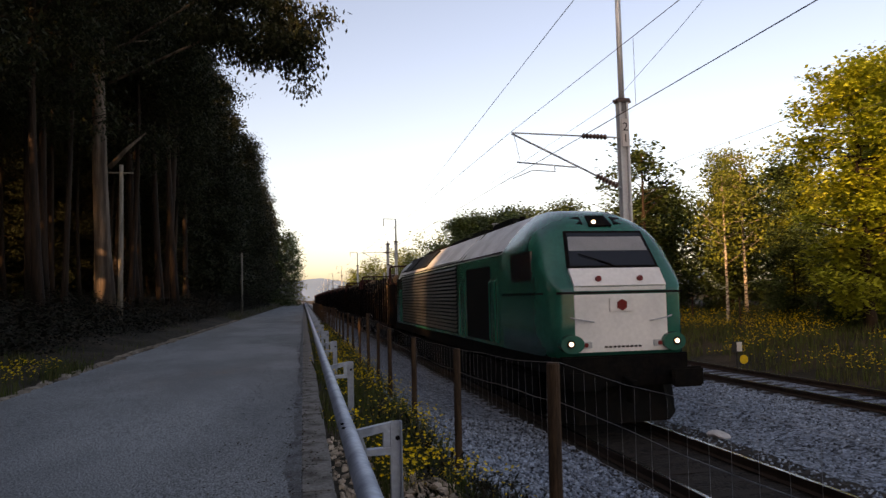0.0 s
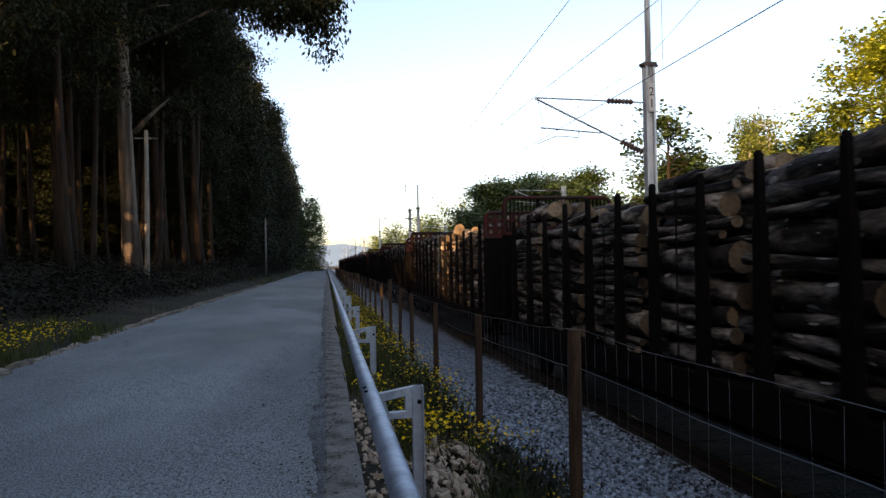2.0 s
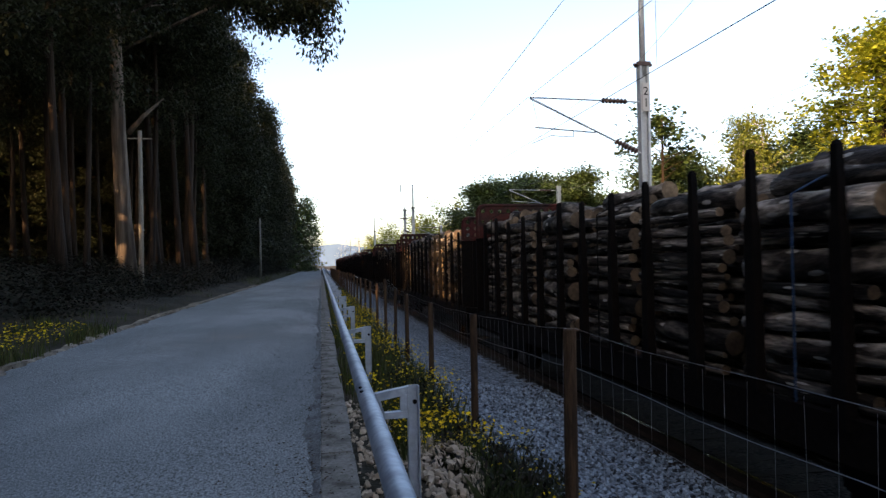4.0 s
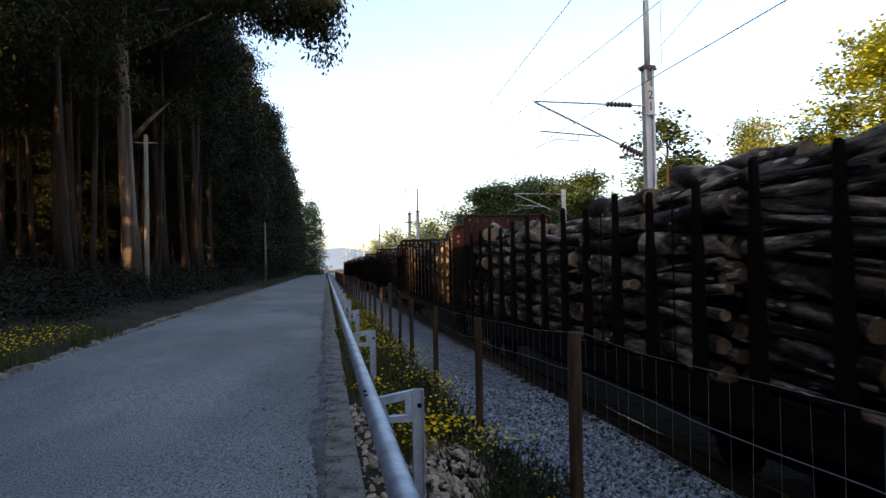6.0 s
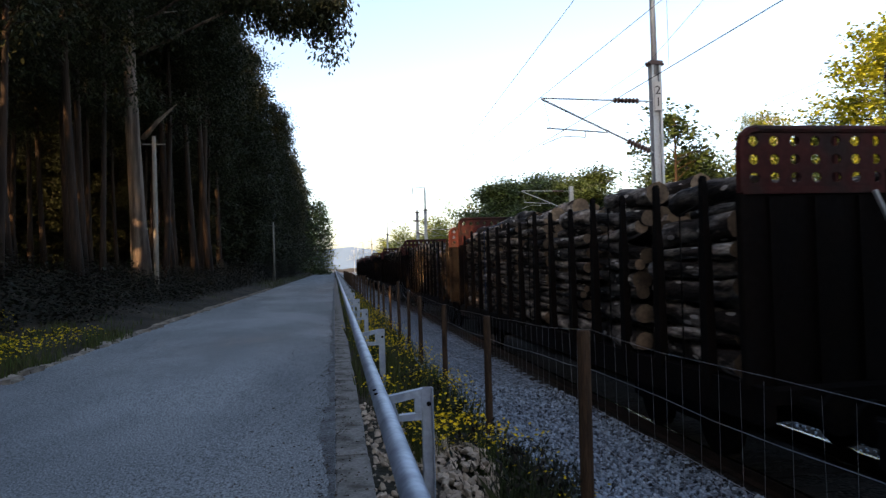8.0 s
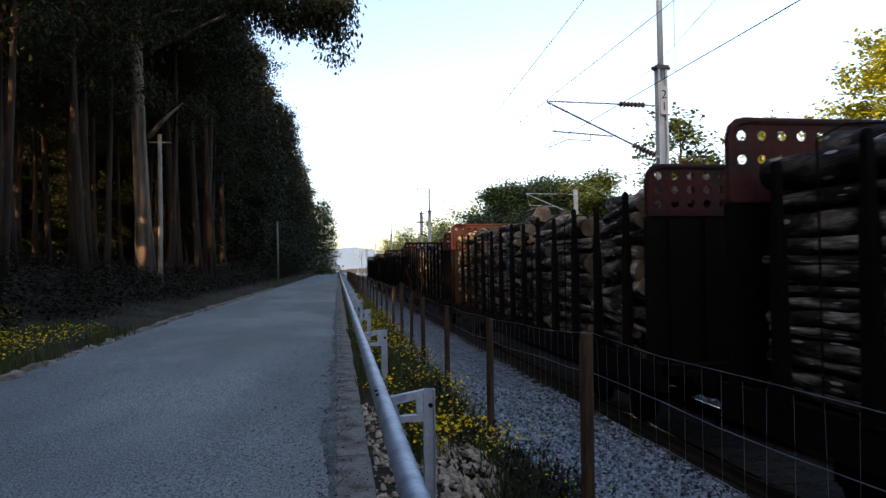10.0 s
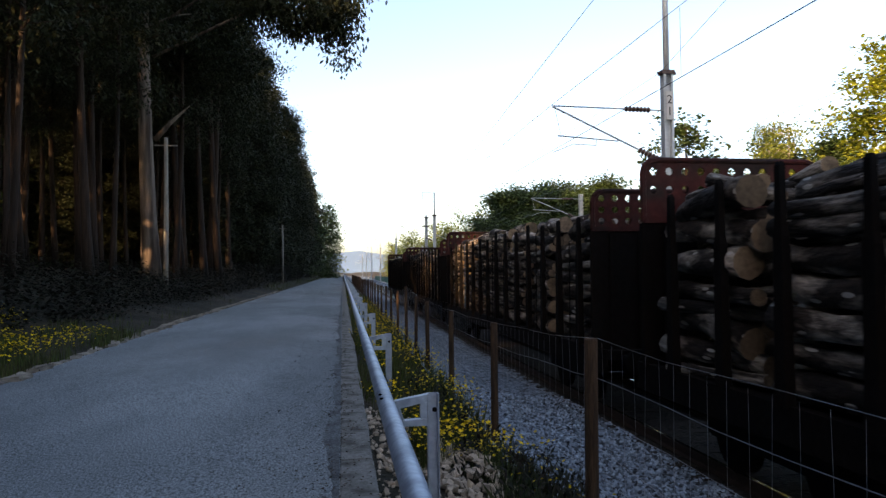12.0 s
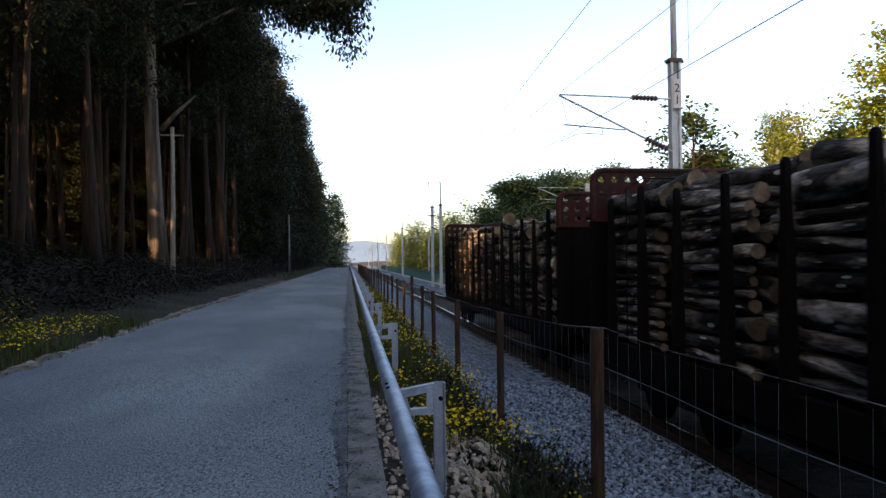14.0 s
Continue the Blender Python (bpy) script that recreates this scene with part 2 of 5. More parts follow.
def rod(bm, a, b, r0, r1=None, seg=8):
    a, b = Vector(a), Vector(b)
    d = b - a
    m = Matrix.Translation((a + b) / 2) @ d.to_track_quat("Z", "Y").to_matrix().to_4x4()
    bmesh.ops.create_cone(bm, cap_ends=True, segments=seg, radius1=r0, radius2=r0 if r1 is None else r1, depth=d.length, matrix=m)
    return bm


def pipe(bm, pts, rads, seg=8):
    """A bent, tapering round bar through the points."""
    pts = [Vector(p) for p in pts]
    rings = []
    q = last = None
    for i, p in enumerate(pts):
        d = (pts[min(i + 1, len(pts) - 1)] - pts[max(i - 1, 0)]).normalized()
        q = d.to_track_quat("Z", "Y") if q is None else last.rotation_difference(d) @ q
        last = d
        r = rads[i] if isinstance(rads, (list, tuple)) else rads
        rings.append([bm.verts.new(p + q @ Vector((r * math.cos(2 * math.pi * k / seg), r * math.sin(2 * math.pi * k / seg), 0))) for k in range(seg)])
    for a, b in zip(rings, rings[1:]):
        for k in range(seg):
            bm.faces.new((a[k], a[(k + 1) % seg], b[(k + 1) % seg], b[k]))
    bm.faces.new(rings[0][::-1])
    bm.faces.new(rings[-1])
    return bm


def loft(bm, rings, cap=True):
    vs = [[bm.verts.new(p) for p in ring] for ring in rings]
    n = len(vs[0])
    faces = []
    for a, b in zip(vs, vs[1:]):
        for k in range(n):
            faces.append(bm.faces.new((a[k], a[(k + 1) % n], b[(k + 1) % n], b[k])))
    if cap:
        bm.faces.new(vs[0][::-1])
        bm.faces.new(vs[-1])
    return faces


def outward(bm):
    bmesh.ops.recalc_face_normals(bm, faces=bm.faces)
    return bm


# ---- the ground ----
PROFILE = [(-600, 6.0), (-60, 3.6), (-20, 3.0), (-11, 2.4), (-8, 1.5), (-6.0, 1.06), (-5.0, 0.97), (-4.6, 0.9), (0.1, 0.9), (0.3, 0.86), (0.8, 0.8),
           (1.6, 0.62), (2.4, 0.2), (3.3, -0.12), (4.2, -0.24), (7.6, -0.24), (8.6, -0.3), (9.6, -0.12), (10.6, -0.2), (11.4, -0.24), (15.2, -0.24),
           (16.2, -0.55), (17.6, -0.4), (20, 0.2), (24, 0.75), (32, 1.3), (60, 2.0), (600, 4.0)]


def ground_z(x, y):
    for (x0, z0), (x1, z1) in zip(PROFILE, PROFILE[1:]):
        if x <= x1:
            z = z0 + (z1 - z0) * max(0.0, (x - x0) / (x1 - x0))
            break
    rough = 0.0
    if x < -5.2:
        rough = min(1.0, (-5.2 - x) / 3) * 0.22
    elif 0.4 < x < 2.0:
        rough = 0.05
    elif x > 16:
        rough = min(1.0, (x - 16) / 6) * 0.15
    if rough:
        z += rough * noise.noise((x * 0.5, y * 0.5, 0.0)) + rough * 0.4 * noise.noise((x * 1.9, y * 1.9, 3.0))
    return z


def grid_mesh(name, xs, ys, fz, material):
    verts = [(x, y, fz(x, y)) for y in ys for x in xs]
    n = len(xs)
    faces = [(j * n + i, j * n + i + 1, j * n + n + i + 1, j * n + n + i) for j in range(len(ys) - 1) for i in range(n - 1)]
    me = raw_mesh(name, verts, faces, material, True)
    return new(name, me)


def steps(*spans):
    out = []
    for a, b, s in spans:
        out += list(np.arange(a, b - 1e-6, s))
    return out + [spans[-1][1]]


gx = steps((-600, -60, 60), (-60, -24, 3), (-24, -5, 0.7), (-5, 0.2, 0.65), (0.2, 4.4, 0.2), (4.4, 17.6, 0.55), (17.6, 36, 1.0), (36, 60, 4), (60, 600, 60))
gy = steps((-60, -4, 4), (-4, 24, 0.5), (24, 60, 1.2), (60, 200, 5), (200, 1500, 50))
tagged(grid_mesh("ground", gx, gy, ground_z, EARTH), "dark earth bank and meadow ground with thin grass", "ground", kind="structure")

def road_z(x, y):
    return Z_ROAD + 0.02 * (1 - ((x + 2.4) / 2.4) ** 2) + 0.012 * noise.noise((x * 0.7, y * 0.35, 7.0))


def edge(y):
    return -4.87 - 0.12 * noise.noise((y * 0.45, 1.0, 0.0)) - 0.05 * noise.noise((y * 1.7, 5.0, 0.0)) - min(1.0, max(0.0, (y - 8) / 16)) * 0.42


rv, rf = [], []
ry = steps((-8, 30, 0.4), (30, 120, 3), (120, 420, 20))
NX = 14
for y in ry:
    e = edge(y)
    for i in range(NX + 1):
        x = e + (-0.03 - e) * i / NX
        rv.append((x, y, road_z(x, y)))
for j in range(len(ry) - 1):
    for i in range(NX):
        a = j * (NX + 1) + i
        rf.append((a, a + 1, a + NX + 2, a + NX + 1))
tagged(new("road", raw_mesh("road", rv, rf, ASPHALT, True)), "worn grey asphalt lane with patches and fine cracks", "road", kind="structure")


def strip(name, x0, x1, fz, material, ys, n, label, cat):
    xs = [x0 + (x1 - x0) * i / n for i in range(n + 1)]
    return tagged(grid_mesh(name, xs, ys, fz, material), label, cat, kind="structure")


def ballast_z(x, y):
    z = ground_z(x, y) + 0.05
    return z + 0.03 * noise.noise((x * 2.2, y * 2.2, 1.0)) + 0.015 * noise.noise((x * 9, y * 9, 2.0))


by = steps((-20, 2, 1.0), (2, 16, 0.12), (16, 60, 0.8), (60, 420, 10))
strip("ballast_shoulder", 1.6, 4.74, ballast_z, BALLAST, by, 22, "loose grey crushed-stone ballast beside the track", "ballast")
strip("track_bed", 4.74, 7.7, lambda x, y: ballast_z(x, y) + 0.004, BALLAST_DARK, by, 12, "rust-stained brown ballast between the rails, the train's shade in its colour", "ballast")
strip("ballast_middle", 7.7, 16.0, ballast_z, BALLAST, by, 26, "grey ballast between and beyond the two tracks", "ballast")


# ---- tracks ----
def rail_mesh():
    prof = [(-0.07, -0.17), (0.07, -0.17), (0.07, -0.155), (0.012, -0.13), (0.012, -0.045), (0.036, -0.035), (0.036, -0.006), (0.03, 0), (-0.03, 0), (-0.036, -0.006),
            (-0.036, -0.035), (-0.012, -0.045), (-0.012, -0.13), (-0.07, -0.155)]
    bm = bmesh.new()
    loft(bm, [[(x, y, z) for x, z in prof] for y in (-25, 20, 80, 420)])
    outward(bm)
    for f in bm.faces:
        if f.normal.z > 0.9 and f.calc_center_median().z > -0.01:
            f.material_index = 1
    return mesh_of("rail", bm, RAIL_STEEL, RAIL_TOP)


RAIL = rail_mesh()
bm = bmesh.new()
box(bm, -1.3, 1.3, -0.13, 0.13, -0.36, -0.182, 0.02)
SLEEPER_MESH = mesh_of("sleeper", bm, SLEEPER)
for cx, word in ((X_TRACK, "near"), (X_TRACK2, "far")):
    tr = thing("railway_track", "steel rails on half-buried sleepers, " + ("polished by the passing train" if word == "near" else "the empty second track"), "railway track", group="tracks")
    tr.location = (cx, 0, 0)
    for s in (-1, 1):
        r = new("rail", RAIL)
        r.parent, r.location = tr, (s * 0.87, 0, 0)
    for i in range(90):
        s = new("sleeper", SLEEPER_MESH)
        s.parent, s.location = tr, (0, -3 + i * 0.62, 0)

# ---- guard rail along the road ----
X_TUBE, Z_TUBE = 0.30, Z_ROAD + 0.66
guard = thing("guard_rail", "galvanised round steel guard rail on bracketed posts beside the lane", "guard rail")
bm = bmesh.new()
pipe(bm, [(X_TUBE, y, Z_TUBE) for y in (-6, 0, 2.52, 6, 14, 40, 120, 400)], 0.06, 16)
tube = part("tube", outward(bm), GALV, guard, smooth=True)
bm = bmesh.new()
for dy in (0.2, 0.28):
    rod(bm, (X_TUBE - 0.035, 4.5 + dy * 2, Z_TUBE + 0.047), (X_TUBE - 0.035, 4.5 + dy * 2, Z_TUBE + 0.058), 0.014, seg=8)
part("bolt", bm, BLACK, tube)
bm = bmesh.new()
# C-shaped post
x0, x1 = 0.597, 0.672
box(bm, x0, x0 + 0.008, -0.035, 0.035, -0.75, 0.06)
box(bm, x0 + 0.008, x1, 0.027, 0.035, -0.75, 0.06)
box(bm, x1, x1 + 0.008, -0.035, 0.035, -0.75, 0.06)
POST = mesh_of("post", bm, GALV)
bm = bmesh.new()
# bracket: sloping top arm, lower arm and end plate round an open window
arm = [(X_TUBE + 0.03, 0.012), (0.595, 0.058), (0.595, 0.004), (X_TUBE + 0.05, -0.045)]
foot = [(X_TUBE + 0.09, -0.125), (0.595, -0.115), (0.595, -0.165), (X_TUBE + 0.09, -0.165)]
for prof in (arm, foot):
    loft(bm, [[(x, yy, z) for x, z in prof] for yy in (-0.032, 0.032)])
loft(bm, [[(x, yy, z) for x, z in [(0.545, 0.0), (0.594, 0.0), (0.594, -0.114), (0.545, -0.114)]] for yy in (-0.03, 0.03)])
loft(bm, [[(x, yy, z) for x, z in [(X_TUBE + 0.045, -0.04), (X_TUBE + 0.1, -0.035), (X_TUBE + 0.13, -0.124), (X_TUBE + 0.09, -0.124)]] for yy in (-0.03, 0.03)])
outward(bm)
BRACKET = mesh_of("bracket", bm, GALV)
bm = bmesh.new()
rod(bm, (0.645, -0.045, -0.05), (0.645, -0.03, -0.05), 0.018, seg=6)
SLOT = mesh_of("bolt", bm, BLACK)
for i in range(40):
    y = 5.0 + i * 4.9 - 4.9
    p = new("post", POST)
    p.parent, p.location = guard, (0, y, Z_TUBE)
    b = new("bracket", BRACKET)
    b.parent, b.location = p, (0, 0, 0)
    s = new("bolt", SLOT)
    s.parent = p

# kerb: concrete strip in cast lengths
kerb = tagged(thing("kerb", "weathered concrete edging strip with dark joints", "kerb"), kind="structure")
KERBS = []
for k in range(4):
    bm = bmesh.new()
    box(bm, -0.03, 0.25, 0.012, 1.99, -0.25, 0.008, 0.012)
    bmesh.ops.subdivide_edges(bm, edges=[e for e in bm.edges if abs(e.verts[0].co.y - e.verts[1].co.y) > 1], cuts=6)
    for v in bm.verts:
        v.co.x += 0.012 * noise.noise((v.co.x * 3, v.co.y * 2.2, k * 9.1))
        v.co.z += 0.010 * noise.noise((v.co.x * 5, v.co.y * 2.9, k * 4.3 + 3))
    KERBS.append(mesh_of("kerb_stone", bm, CONCRETE))
for i in range(60):
    o = new("kerb_stone", KERBS[i % 4])
    o.parent, o.location = kerb, (0, -4 + 2 * i, Z_ROAD)

# ---- wire fence ----
X_FENCE = 1.66
rng = random.Random(4)
POSTS = [(1.5, 2.13, 0.06), (4.56, 2.13, 0.055), (7.6, 2.02, 0.05), (10.7, 1.98, 0.05), (13.7, 2.0, 0.05), (16.0, 2.02, 0.045), (18.3, 2.2, 0.05)]
for i in range(36):
    POSTS.append((21.2 + i * 3.0, 2.05 + rng.uniform(-0.08, 0.1), 0.05))
fence = thing("stock_fence", "brown round wooden posts with square wire netting", "fence")
for y, top, r in POSTS:
    r *= 0.86
    bm = bmesh.new()
    z0 = ground_z(X_FENCE, y) - 0.15
    lx, ly = rng.uniform(-0.02, 0.02), rng.uniform(-0.02, 0.02)
    pipe(bm, [(X_FENCE, y, z0), (X_FENCE + lx * 0.5, y + ly, (z0 + top) / 2), (X_FENCE + lx, y + ly, top - 0.012), (X_FENCE + lx, y + ly, top)], [r, r * 0.98, r * 0.97, r * 0.86], 12)
    part("post", outward(bm), POST_WOOD, fence, smooth=False)
top_at = lambda y: np.interp(y, [-2] + [p[0] for p in POSTS], [2.13] + [p[1] for p in POSTS])
ends = [-1.5] + [p[0] for p in POSTS]
for lvl, drop in enumerate((0.008, 0.27, 0.52, 0.75, 0.93, 1.06)):
    bm = bmesh.new()
    pts = []
    for a, b in zip(ends, ends[1:]):
        if a > 40:
            break
        for k in range(6):
            y = a + (b - a) * k / 6
            sag = 0.018 * (k / 6) * (1 - k / 6) * 4 * (0.5 if lvl else 1)
            pts.append((X_FENCE + 0.055 + 0.006 * math.sin(y * 7 + lvl), y, top_at(y) - drop - sag + 0.008 * math.sin(y * 3.1 + lvl * 2)))
    pipe(bm, pts, 0.002 if lvl == 1 else 0.0013, 5)
    part("line_wire", bm, FENCE_WIRE, fence)
WV = bmesh.new()
rod(WV, (0, 0, 0), (0, 0, -1.05), 0.0009, seg=4)
STAY = mesh_of("stay_wire", WV, FENCE_WIRE)
for i in range(150):
    y = 0.4 + i * 0.17
    k = int(np.searchsorted(ends, y))
    a, b = ends[k - 1], ends[k]
    u = (y - a) / (b - a)
    s = new("stay_wire", STAY)
    s.parent, s.location = fence, (X_FENCE + 0.056, y, top_at(y) - 0.025 - 0.07 * u * (1 - u))
    s.rotation_euler = (rng.uniform(-0.02, 0.02), rng.uniform(-0.02, 0.02), 0)

# ---- masts and wires ----
def mast(x, y, top, arms, label, sign=False, wide=0.11, side=-1):
    m = thing("catenary_mast", label, "mast", group="catenary masts")
    m.location = (x, y, 0)
    bm = bmesh.new()
    z0, zc = -0.5, 8.1
    # lower part: two channels with lacing, upper part: slimmer tube
    lean = 0.018 * top
    for s in (-1, 1):
        box(bm, s * wide - 0.03, s * wide + 0.03, -0.12, 0.12, z0, min(zc, top))
    box(bm, -wide, wide, -0.02, 0.02, z0, min(zc, top))
    part("column", bm, STEEL, m)
    if top > zc:
        bm = bmesh.new()
        rod(bm, (0, 0, zc - 0.3), (0, 0, top), 0.085, 0.075, 10)
        part("top_column", bm, STEEL, m, smooth=True)
        bm = bmesh.new()
        box(bm, -0.19, 0.19, -0.14, 0.14, zc - 0.06, zc + 0.06, 0.01)
        for s in (-1, 1):
            rod(bm, (s * 0.2, 0, zc - 0.02), (s * 0.27, 0, zc + 0.0), 0.05, 0.04)
        part("clamp", bm, INSUL, m)
    bm = bmesh.new()
    box(bm, -0.35, 0.35, -0.35, 0.35, -0.7, -0.15, 0.03)
    part("footing", bm, CONCRETE, m)
    if not sign and top > 8.5:
        bm = bmesh.new()
        rod(bm, (0, 0, top - 0.04), (side * 1.2, 0, top), 0.035, seg=6)
        rod(bm, (side * 1.2, 0, top), (side * 1.22, 0, top - 0.75), 0.05, seg=6)
        part("top_arm", bm, STEEL, m)
    if arms:
        ax = side * abs(arms[0])
        zt, zl = arms[1], arms[2]
        inner = side * wide
        bm = bmesh.new()
        rod(bm, (inner, -0.05, zt), (ax, -0.05, zt + 0.06), 0.022)
        part("top_tie", bm, STEEL, m)
        bm = bmesh.new()
        rod(bm, (inner, -0.05, zl), (ax, -0.05, zt + 0.04), 0.03)
        part("bracket_tube", bm, STEEL, m)
        for (za, zb, fa, fb, rr) in ((zt, zt + 0.06, 0.13, 0.36, 0.085), (zl, zt + 0.04, 0.04, 0.24, 0.1)):
            bm = bmesh.new()
            pa = Vector((inner, -0.05, za)).lerp(Vector((ax, -0.05, zb)), fa)
            pb = Vector((inner, -0.05, za)).lerp(Vector((ax, -0.05, zb)), fb)
            pipe(bm, [pa.lerp(pb, k / 14) for k in range(15)], [rr if k % 2 else 0.045 for k in range(15)], 12)
            part("insulator", outward(bm), INSUL, m)
        bm = bmesh.new()
        zr = zt - 0.86
        rod(bm, (ax * 0.96, -0.05, zr + 0.1), (inner + (ax - inner) * 0.42, -0.05, zr - 0.02), 0.022)
        rod(bm, (ax * 0.93, -0.05, zr + 0.1), (ax * 0.98, -0.05, zt), 0.008, seg=5)
        part("registration_tube", bm, STEEL, m)
        bm = bmesh.new()
        xs = inner + (ax - inner) * 0.62
        rod(bm, (xs, -0.05, zr), (xs, -0.05, zr - 0.16), 0.014)
        pipe(bm, [(xs, -0.05, zr - 0.15), (inner + (ax - inner) * 0.82, -0.05, zr - 0.12), (ax, -0.05, zr - 0.36)], 0.014, 6)
        part("steady_arm", bm, STEEL, m)
    if sign:
        bm = bmesh.new()
        box(bm, -0.1, 0.1, -0.16, -0.125, 6.75, 7.55)
        plate = part("number_plate", bm, SIGN_WHITE, m)
        for row, ch in enumerate("21"):
            cu = bpy.data.curves.new("digit", "FONT")
            cu.body, cu.size, cu.extrude, cu.align_x = ch, 0.34, 0.002, "CENTER"
            tmp = new("digit_source", cu)
            dg = bpy.context.evaluated_depsgraph_get()
            me = bpy.data.meshes.new_from_object(tmp.evaluated_get(dg))
            me.materials.clear()
            me.materials.append(SIGN_BLACK)
            bpy.data.objects.remove(tmp)
            d = new("digit", me)
            d.parent = plate
            d.matrix_basis = pose(0, -0.164, 7.2 - row * 0.33, 90, 0, 0)
    return m


X_MAST = 9.05
Z_MESS, Z_CONT = 7.02, 5.80
mast(X_MAST, 18.3, 12.5, (3.35, Z_MESS, 5.55), "tall galvanised catenary mast with insulated cantilever over the track", True)
for i in range(1, 7):
    mast(X_MAST, 18.3 + 50 * i, 10.4, (3.35, Z_MESS, 5.55), "distant galvanised catenary mast beside the track")
for y in (48, 98, 148):
    mast(17.0, y, 8.0, (3.7, 7.66, 6.2), "galvanised catenary mast of the far track", side=-1)
mast(X_MAST - 0.5, 71.0, 8.4, None, "slim steel pole beside the catenary mast")


def wire(name, pts, r, label):
    bm = bmesh.new()
    pipe(bm, pts, r, 5)
    return thing(name, label, "wire", bm, WIRE, group="overhead wires")


def span_wire(name, x, z, sag, y_masts, r, label, zig=0.0):
    pts = []
    for i, (a, b) in enumerate(zip(y_masts, y_masts[1:])):
        for k in range(10):
            u = k / 10
            zz = zig * (1 if i % 2 else -1) * (1 - 2 * u)
            pts.append((x + zz, a + (b - a) * u, z - sag * 4 * u * (1 - u)))
    return wire(name, pts, r, label)


YM = [-31.7 + 50 * i for i in range(8)]
span_wire("messenger_wire", X_TRACK - 0.25, Z_MESS + 0.02, 0.1, YM, 0.0065, "dark overhead messenger wire of the near track")
span_wire("contact_wire", X_TRACK - 0.25, Z_CONT, 0.03, YM, 0.008, "dark overhead contact wire of the near track")
wire("return_wire", [(5.1, 4, 7.33), (7.27, 12, 7.76), (8.85, 18.3, 8.1), (8.85, 43, 7.8), (8.85, 68.3, 8.1), (8.85, 118, 8.0), (8.85, 318, 8.0)], 0.0055, "thin return conductor along the masts")
span_wire("messenger_wire", X_TRACK2, 7.7, 0.4, [-2, 48, 98, 148, 198], 0.007, "overhead messenger wire of the far track")
span_wire("contact_wire", X_TRACK2, 6.5, 0.03, [-2, 48, 98, 148, 198], 0.006, "overhead contact wire of the far track")
span_wire("feeder_wire", X_TRACK2 + 3.2, 8.4, 0.5, [-2, 48, 98, 148, 198], 0.006, "thin feeder wire beyond the far track")
wire("feeder_wire", [(4.6, 6, 7.9), (5.3, 13.4, 8.35), (7.2, 40, 9.0), (9.0, 68.3, 9.9)], 0.008, "thin wire rising to the distant mast")
for y in (-6, 2, 10.8, 26, 34, 43):
    u = ((y + 31.7) % 50) / 50
    wire("dropper", [(X_TRACK - 0.25, y, Z_CONT), (X_TRACK - 0.25, y, Z_MESS - 0.4 * u * (1 - u))], 0.004, "thin vertical dropper between two wires")


# ---- locomotive (nose towards -y, y = 0 at the nose, z = 0 at the rail) ----
TRAIN = []
LOCO_L = 22.0


def loco_section(y):
    """Half-width, shoulder height, roof height and roof half-width of the body at y."""
    d = min(y, LOCO_L - y)
    w = np.interp(d, [0, 0.05, 0.2, 0.5, 0.9, 1.6], [1.16, 1.24, 1.33, 1.39, 1.42, 1.43])
    zt = np.interp(d, [0, 0.05, 0.14, 0.26, 0.74, 0.95, 1.25, 1.7, 2.4, 3.0], [2.72, 2.79, 2.90, 3.05, 3.84, 4.05, 4.22, 4.34, 4.42, 4.43])
    wt = np.interp(d, [0, 0.26, 0.74, 1.25, 2.4], [0.98, 0.96, 0.82, 0.66, 0.62])
    zs = np.interp(d, [0, 0.26, 0.74, 1.5, 2.6], [2.65, 2.85, 3.15, 3.45, 3.52])
    return w, zs, zt, wt


def loco_ring(y, z0=1.42):
    w, zs, zt, wt = loco_section(y)
    d = min(y, LOCO_L - y)
    pts = [(-w, z0), (-w, 2.0), (-w, 2.55), (-w, zs)]
    bulge = np.interp(d, [0, 1.5, 3.2], [0.85, 0.75, 0.16])
    for k in range(1, 6):
        u = k / 6
        cx, cz = -w + (w - wt) * u, zs + (zt - 0.05 - zs) * u
        ax, az = -w + (w - wt) * (1 - math.cos(u * math.pi / 2)), zs + (zt - 0.05 - zs) * math.sin(u * math.pi / 2)
        pts.append((cx + (ax - cx) * bulge, cz + (az - cz) * bulge))
    pts += [(-wt, zt - 0.05), (-wt + 0.12, zt), (-wt * 0.5, zt + 0.015)]
    return [(x, y, z) for x, z in pts] + [(-x, y, z) for x, z in reversed(pts)]


def on_side(y, z):
    """x of the near side skin at y, z (upright part)."""
    return -loco_section(y)[0]


